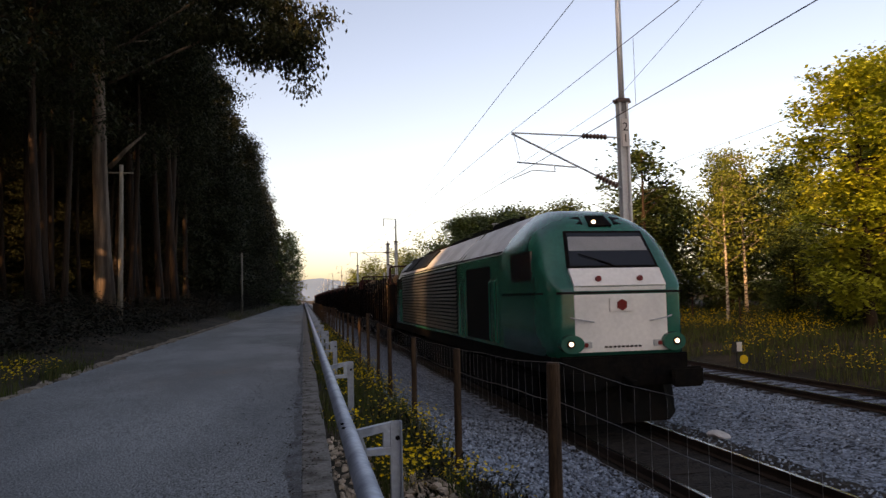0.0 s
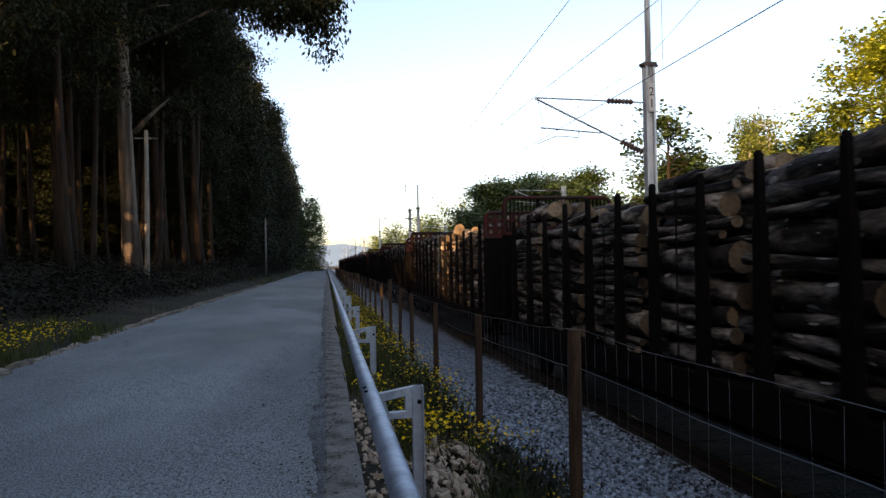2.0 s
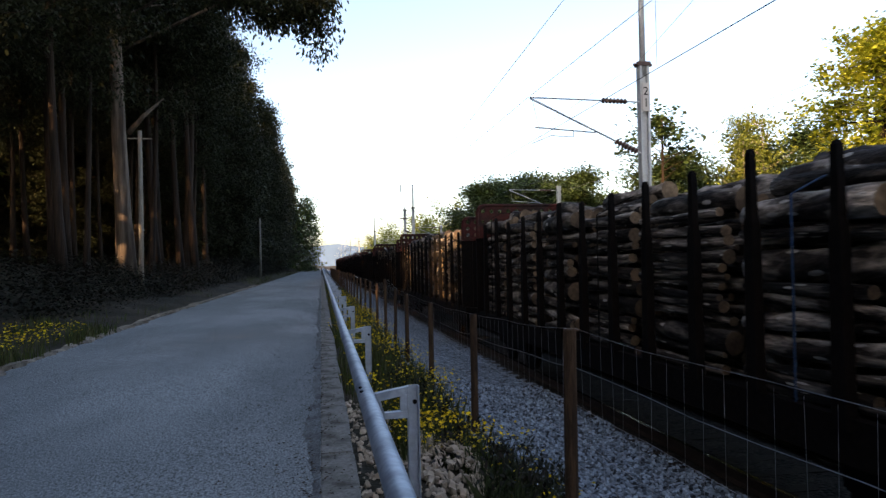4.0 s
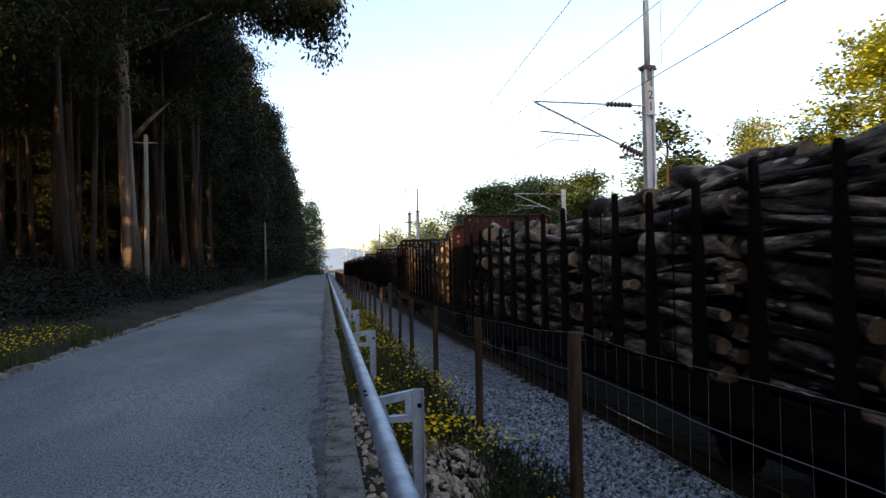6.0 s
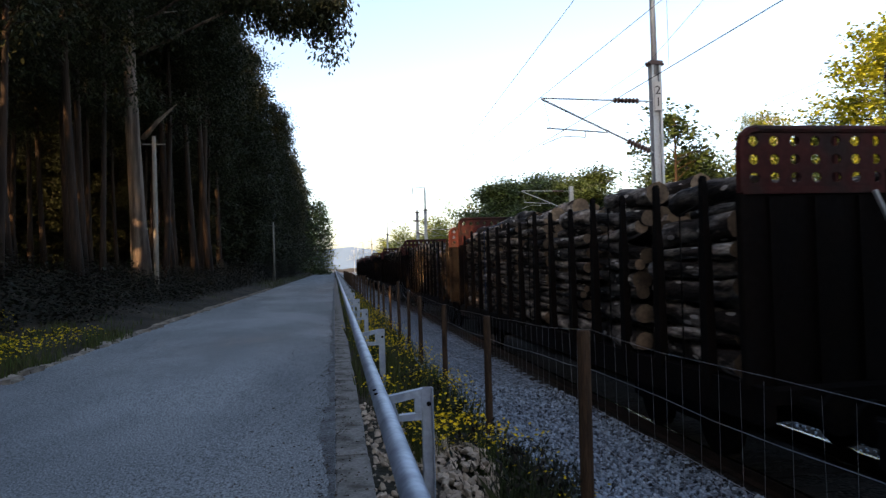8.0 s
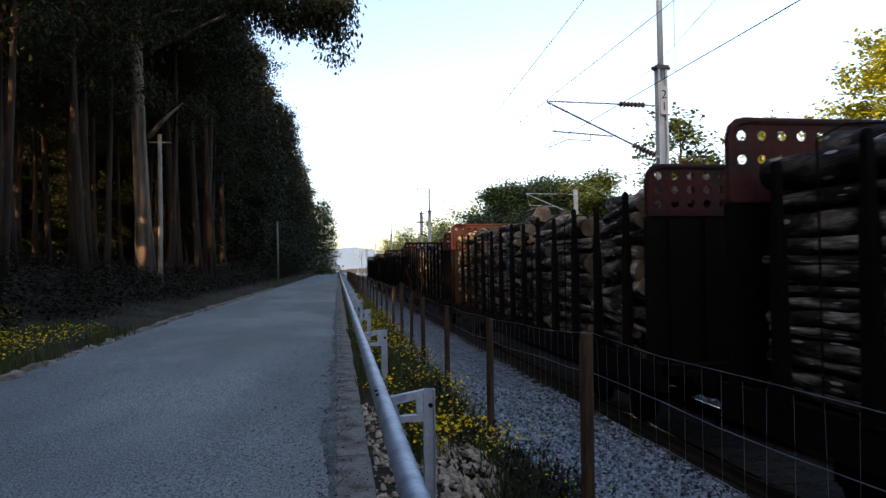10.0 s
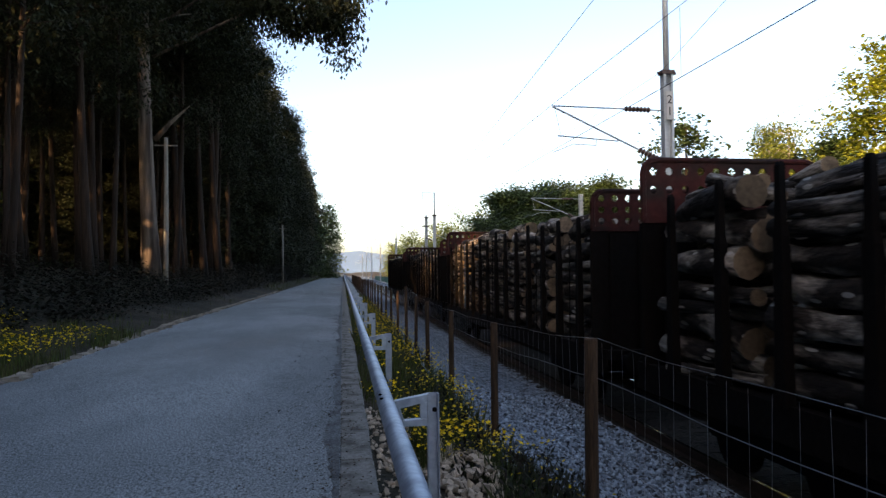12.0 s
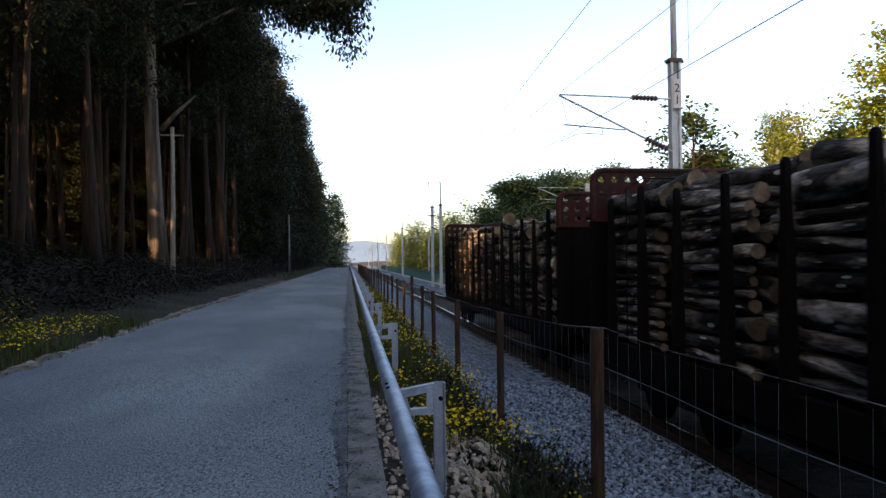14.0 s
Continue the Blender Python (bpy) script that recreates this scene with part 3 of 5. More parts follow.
def locomotive():
    lo = thing("locomotive", "green and white diesel freight locomotive with lit headlamps", "locomotive")
    ys = [0, 0.05, 0.14, 0.26, 0.42, 0.58, 0.74, 0.95, 1.25, 1.6, 2.0, 2.4, 3.0, 3.3]
    ys = ys + [7.2, 12.0, 16.0] + [LOCO_L - y for y in reversed(ys)]
    bm = bmesh.new()
    loft(bm, [loco_ring(y) for y in ys])
    outward(bm)
    for f in bm.faces:
        c = f.calc_center_median()
        if c.z > 3.54 and 2.9 < c.y < LOCO_L - 1.2:
            f.material_index = 1
        f.smooth = min(c.y, LOCO_L - c.y) < 2.9
    body = part("body", bm, [GREEN, ROOF], lo, "green sides with a pale grey roof")
    # front white panels
    for name, z0, z1, hw, y in (("nose_panel", 1.50, 2.57, 0.93, -0.012), ("upper_nose_panel", 2.64, 2.71, 0.93, -0.012)):
        bm = bmesh.new()
        box(bm, -hw, hw, y, 0.06, z0, z1, 0.01)
        part(name, bm, WHITE, lo, "white painted nose panel")
    # sloped white strip below the windscreen
    def slab(name, pts, t, material, parent, label=""):
        """A flat panel through the four points, with thickness t outwards."""
        bm = bmesh.new()
        p = [Vector(q) for q in pts]
        n = (p[1] - p[0]).cross(p[3] - p[0]).normalized()
        lo_ = [bm.verts.new(q - n * t) for q in p]
        hi_ = [bm.verts.new(q + n * t) for q in p]
        bm.faces.new(hi_)
        bm.faces.new(lo_[::-1])
        k = len(p)
        for i in range(k):
            bm.faces.new((lo_[i], lo_[(i + 1) % k], hi_[(i + 1) % k], hi_[i]))
        return part(name, outward(bm), material, parent, label)
    slab("brow_panel", [(-0.93, -0.004, 2.72), (0.93, -0.004, 2.72), (0.93, 0.25, 3.055), (-0.93, 0.25, 3.055)], 0.03, WHITE, lo, "white panel under the windscreen")
    for s in (-1, 1):
        bm = bmesh.new()
        rod(bm, (s * 0.42, 0.06, 2.86), (s * 0.42, 0.0, 2.87), 0.055, seg=12)
        part("marker_lamp", bm, RED_PLATE, lo)
    ws = slab("windscreen_frame", [(-0.94, 0.27, 3.07), (0.94, 0.27, 3.07), (0.82, 0.73, 3.82), (-0.82, 0.73, 3.82)], 0.02, BLACK, lo, "black rubber windscreen surround")
    slab("windscreen", [(-0.88, 0.292, 3.11), (0.88, 0.292, 3.11), (0.78, 0.70, 3.775), (-0.78, 0.70, 3.775)], 0.026, GLASS, lo, "large raked windscreen")
    slab("sun_blind", [(-0.82, 0.476, 3.41), (0.82, 0.476, 3.41), (0.77, 0.65, 3.694), (-0.77, 0.65, 3.694)], 0.029, mat("blind_grey", (0.24, 0.25, 0.26), 0.4, var=0.1), lo, "grey sun blind behind the windscreen")
    bm = bmesh.new()
    rod(bm, (0.10, 0.235, 3.08), (-0.28, 0.315, 3.22), 0.014, seg=6)
    rod(bm, (-0.05, 0.265, 3.15), (-0.66, 0.38, 3.36), 0.011, seg=6)
    part("wiper", bm, BLACK, lo)
    # lamp box on the brow
    slab("brow_lamp_box", [(-0.24, 0.80, 3.92), (0.24, 0.80, 3.92), (0.20, 1.10, 4.15), (-0.20, 1.10, 4.15)], 0.045, BLACK, lo, "dark glazed lamp box above the windscreen")
    for s in (-1, 1):
        slab("brow_vent", [(s * 0.33 - 0.02, 0.86, 3.97), (s * 0.33 + 0.2 * s + 0.02, 0.90, 3.96), (s * 0.33 + 0.2 * s, 1.1, 4.11), (s * 0.33, 1.1, 4.14)], 0.03, GRILLE, lo)
    bm = bmesh.new()
    bmesh.ops.create_uvsphere(bm, u_segments=12, v_segments=8, radius=0.042, matrix=Matrix.Translation((-0.12, 0.84, 4.02)))
    part("headlamp", bm, LAMP, lo, "lit round headlamp", smooth=True)
    for s in (-1, 1):
        bm = bmesh.new()
        rod(bm, (s * 1.02, -0.10, 1.66), (s * 1.02, 0.35, 1.68), 0.17, 0.2, 18)
        bmesh.ops.scale(bm, vec=(1.35, 1, 1), space=Matrix.Translation((-s * 1.02, 0, 0)), verts=bm.verts)
        pod = part("lamp_pod", outward(bm), GREEN, lo, "rounded green lamp housing", smooth=False)
        bm = bmesh.new()
        rod(bm, (s * 1.06, -0.125, 1.67), (s * 1.06, -0.09, 1.67), 0.04, seg=18)
        part("headlamp", bm, LAMP, pod, "lit round headlamp")
        bm = bmesh.new()
        rod(bm, (s * 1.06, -0.122, 1.67), (s * 1.06, -0.08, 1.67), 0.078, seg=18)
        part("lamp_rim", bm, GRILLE, pod)
        bm = bmesh.new()
        box(bm, s * 0.70 - 0.08, s * 0.70 + 0.08, -0.05, 0.0, 1.58, 1.70, 0.01)
        tl = part("tail_lamp", bm, STEEL, lo)
        bm = bmesh.new()
        rod(bm, (s * 0.74, -0.065, 1.64), (s * 0.74, -0.05, 1.64), 0.042, seg=12)
        part("lens", bm, RED_PLATE, tl)
        bm = bmesh.new()
        pipe(bm, [(s * 1.02, -0.02, 2.15), (s * 0.92, -0.07, 2.13), (s * 0.62, -0.07, 2.07), (s * 0.56, -0.02, 2.06)], 0.014, 6)
        part("hand_rail", bm, STEEL, lo)
        bm = bmesh.new()
        rod(bm, (s * 0.98, -0.05, 1.05), (s * 0.98, -0.52, 1.05), 0.09, seg=12)
        box(bm, s * 0.98 - 0.31, s * 0.98 + 0.31, -0.6, -0.52, 0.87, 1.23, 0.035)
        part("buffer", bm, BLACK, lo)
    bm = bmesh.new()
    box(bm, -0.24, 0.24, -0.045, 0.0, 2.24, 2.50, 0.01)
    pl = part("plate_holder", bm, WHITE, lo)
    bm = bmesh.new()
    rod(bm, (0.0, -0.065, 2.37), (0.0, -0.045, 2.37), 0.11, seg=6)
    part("red_badge", bm, RED_PLATE, pl, "dark red badge plate")
    for k in range(9):
        bm = bmesh.new()
        box(bm, -0.36 + k * 0.085, -0.30 + k * 0.085, -0.020, -0.010, 1.575, 1.61)
        part("number_bar", bm, GRILLE, lo)
    # belt line
    part("belt_line", box(bmesh.new(), -1.26, 1.26, -0.006, 0.05, 2.585, 2.625), BLACK, lo)
    for s in (-1, 1):
        for ya, yb in ((0.3, 3.0), (LOCO_L - 3.0, LOCO_L - 0.3)):
            part("belt_line", box(bmesh.new(), s * 1.435 - 0.01, s * 1.435 + 0.01, ya, yb, 2.585, 2.625), BLACK, lo)
    # side furniture, both sides
    for s in (-1, 1):
        def sidebox(name, y0, y1, z0, z1, out, material, parent=lo, label="", bev=0.0):
            bm = bmesh.new()
            xa, xb = s * 1.40, s * (1.432 + out)
            box(bm, min(xa, xb), max(xa, xb), y0, y1, z0, z1, bev)
            return part(name, bm, material, parent, label)
        for y0, y1 in ((1.05, 2.2), (LOCO_L - 2.2, LOCO_L - 1.05)):
            w = sidebox("cab_window", y0 - 0.1, y1 + 0.1, 2.86, 3.46, 0.008, GLASS, label="dark cab side window")
        sidebox("engine_opening", 4.0, 6.5, 1.5, 3.3, 0.004, GRILLE, label="large black side opening")
        for y in (3.45, 3.95, 7.15, LOCO_L - 2.75, LOCO_L - 2.3):
            bm = bmesh.new()
            pipe(bm, [(s * 1.43, y, 1.5), (s * 1.49, y, 1.56), (s * 1.49, y, 2.9), (s * 1.43, y, 2.96)], 0.018, 6)
            part("grab_rail", bm, GREEN, lo)
        for y0, y1 in ((3.4, 4.0), (6.75, 7.4), (LOCO_L - 2.85, LOCO_L - 2.2)):
            d = sidebox("side_door", y0, y1, 1.48, 3.0, 0.012, GREEN, label="green side door", bev=0.01)
        sidebox("louvre_backing", 7.7, LOCO_L - 3.0, 1.5, 3.5, 0.001, GRILLE, label="black louvre recess")
        for k in range(17):
            bm = bmesh.new()
            z = 1.56 + k * 0.114
            v = [(s * 1.432, 7.75, z + 0.075), (s * 1.432, LOCO_L - 3.05, z + 0.075), (s * 1.475, LOCO_L - 3.05, z + 0.01), (s * 1.475, 7.75, z + 0.01)]
            lo_ = [bm.verts.new(q) for q in v] + [bm.verts.new((q[0], q[1], q[2] - 0.02)) for q in v]
            for fc in ((0, 1, 2, 3), (7, 6, 5, 4), (0, 4, 5, 1), (1, 5, 6, 2), (2, 6, 7, 3), (3, 7, 4, 0)):
                bm.faces.new([lo_[i] for i in fc])
            part("louvre_slat", outward(bm), LOUVRE, lo)
        # roof slope: glazed grilles and hatch panels
        def slope(name, y0, y1, u0, u1, skew, t, material, label=""):
            def pt(y, u):
                return (s * (1.43 + (0.62 - 1.43) * u), y, 3.53 + (4.38 - 3.53) * u)
            q = [pt(y0, u0), pt(y1, u0), pt(y1 + skew, u1), pt(y0 + skew, u1)]
            if s > 0:
                q = q[::-1]
            bm = bmesh.new()
            p = [Vector(v) for v in q]
            n = Vector((s * 0.85, 0, 0.81)).normalized()
            a = [bm.verts.new(v + n * (0.012)) for v in p]
            b = [bm.verts.new(v + n * (0.012 + t)) for v in p]
            bm.faces.new(b)
            bm.faces.new(a[::-1])
            for i in range(4):
                bm.faces.new((a[i], a[(i + 1) % 4], b[(i + 1) % 4], b[i]))
            return part(name, outward(bm), material, lo, label)
        slope("roof_grille", LOCO_L - 4.6, LOCO_L - 1.9, 0.2, 0.9, -0.0, 0.06, GRILLE, "black roof-slope grille")
        slope("roof_grille", LOCO_L - 8.4, LOCO_L - 4.95, 0.2, 0.9, -0.0, 0.06, GRILLE, "black roof-slope grille")
        slope("hatch_panel", 10.4, 13.2, 0.1, 0.92, 0, 0.03, ROOF, "grey hinged roof hatch")
        slope("hatch_panel", 7.6, 10.36, 0.1, 0.92, 0, 0.03, ROOF, "grey hinged roof hatch")
        slope("roof_seam", 7.2, 7.3, 0.02, 1.0, 0, 0.012, GRILLE)
        slope("roof_seam", 13.28, 13.36, 0.02, 1.0, 0, 0.012, GRILLE)
        slope("roof_gutter", 3.0, LOCO_L - 2.6, 0.02, 0.05, 0, 0.02, GRILLE)
    for y0, y1, z in ((5.2, 7.0, 4.6), (8.0, 9.6, 4.58), (10.2, 12.8, 4.53), (14, 17.8, 4.53)):
        bm = bmesh.new()
        box(bm, -0.52, 0.52, y0, y1, 4.38, z, 0.06)
        part("roof_box", bm, GRILLE, lo, "dark roof housing")
    bm = bmesh.new()
    rod(bm, (-0.35, 4.7, 4.4), (-0.35, 4.7, 4.58), 0.07, seg=12)
    part("horn", bm, BLACK, lo)
    # underframe
    bm = bmesh.new()
    box(bm, -1.38, 1.38, 0.1, LOCO_L - 0.1, 1.12, 1.43)
    box(bm, -1.25, 1.25, -0.06, 0.3, 0.85, 1.44, 0.03)
    box(bm, -1.25, 1.25, LOCO_L - 0.3, LOCO_L + 0.06, 0.85, 1.44, 0.03)
    part("underframe", bm, BLACK, lo)
    for ya in (0.0, LOCO_L):
        s = 1 if ya == 0 else -1
        bm = bmesh.new()
        loft(bm, [[(-1.3, ya + s * 0.5, 0.22), (1.3, ya + s * 0.5, 0.22), (1.3, ya + s * 0.6, 0.95), (-1.3, ya + s * 0.6, 0.95)],
                  [(-0.9, ya + s * 0.02, 0.18), (0.9, ya + s * 0.02, 0.18), (0.9, ya + s * 0.25, 0.95), (-0.9, ya + s * 0.25, 0.95)]])
        part("plough", outward(bm), BLACK, lo, "black track plough")
        bm = bmesh.new()
        rod(bm, (0, ya, 1.0), (0, ya - s * 0.5, 0.95), 0.06)
        box(bm, -0.06, 0.06, min(ya - s * 0.2, ya - s * 0.45), max(ya - s * 0.2, ya - s * 0.45), 0.6, 1.0)
        part("coupling", bm, BLACK, lo)
    bm = bmesh.new()
    box(bm, -1.3, 1.3, 7.3, 14.7, 0.28, 1.12, 0.12)
    part("fuel_tank", bm, BLACK, lo)
    for yc in (4.2, LOCO_L - 4.2):
        bm = bmesh.new()
        for s in (-1, 1):
            box(bm, s * 1.12 - 0.08, s * 1.12 + 0.08, yc - 2.8, yc + 2.8, 0.36, 0.95, 0.04)
        box(bm, -1.1, 1.1, yc - 0.3, yc + 0.3, 0.6, 0.95)
        bogie = part("bogie", bm, BLACK, lo)
        for k in (-1.85, 0, 1.85):
            bm = bmesh.new()
            for s in (-1, 1):
                rod(bm, (s * 0.80, yc + k, 0.53), (s * 0.94, yc + k, 0.53), 0.53, seg=24)
            rod(bm, (-0.8, yc + k, 0.53), (0.8, yc + k, 0.53), 0.09)
            part("wheelset", bm, BLACK, bogie)
    return lo


loco = locomotive()
TRAIN.append((loco, 12.2))

# ---- log wagons (y = 0 at the front end wall, running to +y) ----
WAGON_L, PITCH, Y_WAGON = 17.3, 19.42, 36.1
LOGS = []
for k in range(14):
    bm = bmesh.new()
    r = random.Random(50 + k)
    L = 2.3 * r.uniform(0.92, 1.04)
    pts, rads = [], []
    bend = r.uniform(-0.05, 0.05), r.uniform(-0.05, 0.05)
    for i in range(8):
        u = i / 7
        pts.append((bend[0] * math.sin(u * 3.1) + r.uniform(-0.013, 0.013), (u - 0.5) * L, bend[1] * math.sin(u * 3.1) + r.uniform(-0.013, 0.013)))
        rads.append((1.0 + 0.22 * (u - 0.5)) * 0.125 * (1 + r.uniform(-0.09, 0.09)))
    pipe(bm, pts, rads, 10)
    for v in bm.verts:
        v.co += 0.016 * Vector((noise.noise(v.co * 6 + Vector((k, 0, 0))), 0, noise.noise(v.co * 6 + Vector((0, k, 5)))))
    outward(bm)
    for f in bm.faces:
        f.smooth = len(f.verts) == 4
        f.material_index = 1 if len(f.verts) > 4 else 0
    LOGS.append(mesh_of("log", bm, LOG_BARK, LOG_END))


def perforated(bm, x0, x1, z0, z1, nx, nz, rows_with_holes, y, t, rad):
    """An upright plate pierced by round holes."""
    cw, ch = (x1 - x0) / nx, (z1 - z0) / nz
    for j in range(nz):
        for i in range(nx):
            cx, cz = x0 + (i + 0.5) * cw, z0 + (j + 0.5) * ch
            sq = []
            for k in range(8):
                a = math.pi / 4 * k
                dx, dz = math.cos(a), math.sin(a)
                m = max(abs(dx), abs(dz))
                sq.append((cx + dx / m * cw / 2, cz + dz / m * ch / 2))
            if j in rows_with_holes:
                ho = [(cx + rad * math.cos(math.pi / 4 * k), cz + rad * math.sin(math.pi / 4 * k)) for k in range(8)]
                f0 = [bm.verts.new((x, y, z)) for x, z in sq]
                h0 = [bm.verts.new((x, y, z)) for x, z in ho]
                f1 = [bm.verts.new((x, y + t, z)) for x, z in sq]
                h1 = [bm.verts.new((x, y + t, z)) for x, z in ho]
                for k in range(8):
                    n = (k + 1) % 8
                    bm.faces.new((f0[k], f0[n], h0[n], h0[k]))
                    bm.faces.new((f1[n], f1[k], h1[k], h1[n]))
                    bm.faces.new((h0[k], h0[n], h1[n], h1[k]))
            else:
                bm.faces.new([bm.verts.new((x, y, z)) for x, z in sq])
                bm.faces.new([bm.verts.new((x, y + t, z)) for x, z in reversed(sq)])
    return bm


def upright(name, w, t, h, material):
    return mesh_of(name, box(bmesh.new(), -w, w, -t, t, 0, h), material)


RIB_SHORT = upright("rib", 0.025, 0.028, 0.62, WAGON_RED)
RIB_LONG = upright("rib", 0.03, 0.023, 2.05, WAGON_DARK)
BAR = upright("bar", 0.012, 0.012, 0.86, WAGON_DARK)
BAR_THICK = upright("bar", 0.05, 0.02, 0.86, WAGON_DARK)


def end_wall(parent, y, style, top):
    """The end wall of a wagon: frame, lower sheet, pierced or barred upper panel."""
    bm = bmesh.new()
    for s in (-1, 1):
        pipe(bm, [(s * 1.42, y, 3.3), (s * 1.42, y, top - 0.2), (s * 1.39, y, top - 0.09), (s * 1.31, y, top - 0.02), (s * 1.2, y, top)], 0.05, 6)
    rod(bm, (-1.2, y, top), (1.2, y, top), 0.045)
    box(bm, -1.42, 1.42, y - 0.05, y + 0.05, 3.28, 3.36)
    wall = part("end_wall", outward(bm), WAGON_RED, parent, "rust-red steel end wall frame")
    bm = bmesh.new()
    if style == "holes":
        perforated(bm, -1.38, 1.38, 3.36, top - 0.03, 11, 3, (1, 2) if top > 4.1 else (0, 1, 2), y - 0.012, 0.024, 0.062)
        bmesh.ops.remove_doubles(bm, verts=bm.verts, dist=0.0005)
        part("pierced_panel", bm, WAGON_RED, wall, "red panel pierced by rows of round holes")
        for k in range(6):
            o = new("rib", RIB_SHORT)
            o.parent, o.location = wall, (-1.13 + k * 0.452, y + 0.042, 3.36)
    else:
        bm.free()
        for k in range(27):
            o = new("bar", BAR_THICK if k in (8, 18) else BAR)
            o.parent, o.location = wall, (-1.36 + k * 0.1046, y, 3.36)
    bm = bmesh.new()
    box(bm, -1.4, 1.4, y - 0.02, y + 0.02, 1.15, 3.28)
    part("lower_sheet", bm, WAGON_DARK, wall, "dark ribbed lower sheet")
    for q in (-1, 1):
        part("corner_post", box(bmesh.new(), q * 1.42 - 0.05, q * 1.42 + 0.05, y - 0.05, y + 0.05, 1.15, 3.28, 0.012), WAGON_DARK, wall)
    for k in range(5):
        for q in (-1, 1):
            o = new("rib", RIB_LONG)
            o.parent, o.location = wall, (-1.1 + k * 0.55, y + q * 0.045, 1.2)
    bm = bmesh.new()
    rod(bm, (0.15, y - 0.09, 3.3), (0.55, y - 0.12, 2.45), 0.03, seg=6)
    part("brace", bm, WAGON_RED if style == "bars" else STEEL, wall)


def log_wagon(seed, front="holes", rear="holes", red=True):
    r = random.Random(seed)
    w = thing("log_wagon", "stake wagon of short stacked logs between rust-red pierced end walls", "freight wagon", group="log wagons")
    bm = bmesh.new()
    box(bm, -1.4, 1.4, -0.3, WAGON_L + 0.3, 1.02, 1.17)
    part("floor", bm, WAGON_DARK, w)
    for s in (-1, 1):
        part("side_sill", box(bmesh.new(), s * 1.36 - 0.06, s * 1.36 + 0.06, -0.3, WAGON_L + 0.3, 0.80, 1.2), WAGON_DARK, w)
        part("centre_beam", box(bmesh.new(), s * 0.4 - 0.08, s * 0.4 + 0.08, 0, WAGON_L, 0.62, 1.02), WAGON_DARK, w)
    for ya, s in ((-0.3, -1), (WAGON_L + 0.3, 1)):
        for q in (-1, 1):
            bm = bmesh.new()
            rod(bm, (q * 0.98, ya, 1.03), (q * 0.98, ya + s * 0.5, 1.03), 0.08, seg=10)
            rod(bm, (q * 0.98, ya + s * 0.5, 1.03), (q * 0.98, ya + s * 0.56, 1.03), 0.22, seg=16)
            part("buffer", bm, BLACK, w)
        bm = bmesh.new()
        rod(bm, (0, ya, 0.98), (0, ya + s * 0.7, 0.95), 0.05)
        part("coupling", bm, BLACK, w)
    for yc in (2.4, WAGON_L - 2.4):
        bm = bmesh.new()
        for s in (-1, 1):
            box(bm, s * 1.05 - 0.07, s * 1.05 + 0.07, yc - 1.25, yc + 1.25, 0.42, 0.72, 0.04)
        box(bm, -1.0, 1.0, yc - 0.25, yc + 0.25, 0.45, 0.8)
        bogie = part("bogie", bm, WAGON_DARK, w)
        for k in (-0.9, 0.9):
            bm = bmesh.new()
            for s in (-1, 1):
                rod(bm, (s * 0.80, yc + k, 0.46), (s * 0.93, yc + k, 0.46), 0.46, seg=20)
            rod(bm, (-0.8, yc + k, 0.46), (0.8, yc + k, 0.46), 0.08)
            part("wheelset", bm, WAGON_DARK, bogie)
    end_wall(w, 0.0, front, 4.0 if front == "holes" else 4.22)
    end_wall(w, WAGON_L, rear, 4.22)
    # stakes and log bays
    bm = bmesh.new()
    loft(bm, [[(x * wx, y * wy, z) for x, y in ((-1, -1), (1, -1), (1, 1), (-1, 1))] for z, wx, wy in ((0, 0.06, 0.095), (0.5, 0.055, 0.085), (1.75, 0.048, 0.075), (1.85, 0.04, 0.055), (2.48, 0.035, 0.042), (2.52, 0.022, 0.03))])
    outward(bm)
    stake = mesh_of("stake", bm, WAGON_DARK)
    bays, bay_l = 7, (WAGON_L - 0.5) / 7
    core_v, core_f = [], []
    for b in range(bays):
        yc = 0.25 + (b + 0.5) * bay_l
        for dy in (-0.62, 0.62):
            for s in (-1, 1):
                o = new("stake", stake)
                o.parent, o.location = w, (s * 1.4, yc + dy, 1.15 + r.uniform(-0.12, 0.06))
        high = r.uniform(3.1, 3.5)
        tilt = r.choice((0, 0, 0.03, -0.04, 0.09, -0.1))
        thick = r.choice((0.065, 0.075, 0.085, 0.1, 0.12))

        def lay(x, z, rad, wild):
            o = new("log", r.choice(LOGS))
            o.parent = w
            k = rad / 0.125
            o.location = (x, yc + r.uniform(-0.1, 0.1), z)
            o.rotation_euler = (tilt + r.gauss(0, wild), r.uniform(0, 6.28), r.gauss(0, 0.015) + (math.pi if r.random() < 0.5 else 0))
            o.scale = (k, bay_l / 2.3 * r.uniform(0.76, 0.92), k)

        for col in range(2):
            z = 1.2
            while z < high:
                rad = min(0.17, max(0.045, r.lognormvariate(math.log(thick), 0.42)))
                lay(-1.31 + rad + col * 0.25 + r.uniform(0, 0.05), z + rad, rad, 0.022)
                z += 2 * rad * r.uniform(1.0, 1.2) + (0.07 if r.random() < 0.14 else 0)
            if col == 0:
                crest = z
        x = -0.95
        while x < 1.2:
            rad = r.choice((0.08, 0.1, 0.12, 0.15, 0.19))
            lay(x, high + 0.16 * (1 - (x / 1.2) ** 2) + rad * 0.7 + r.uniform(-0.08, 0.12), rad, 0.06)
            x += 2 * rad
        z = 1.3
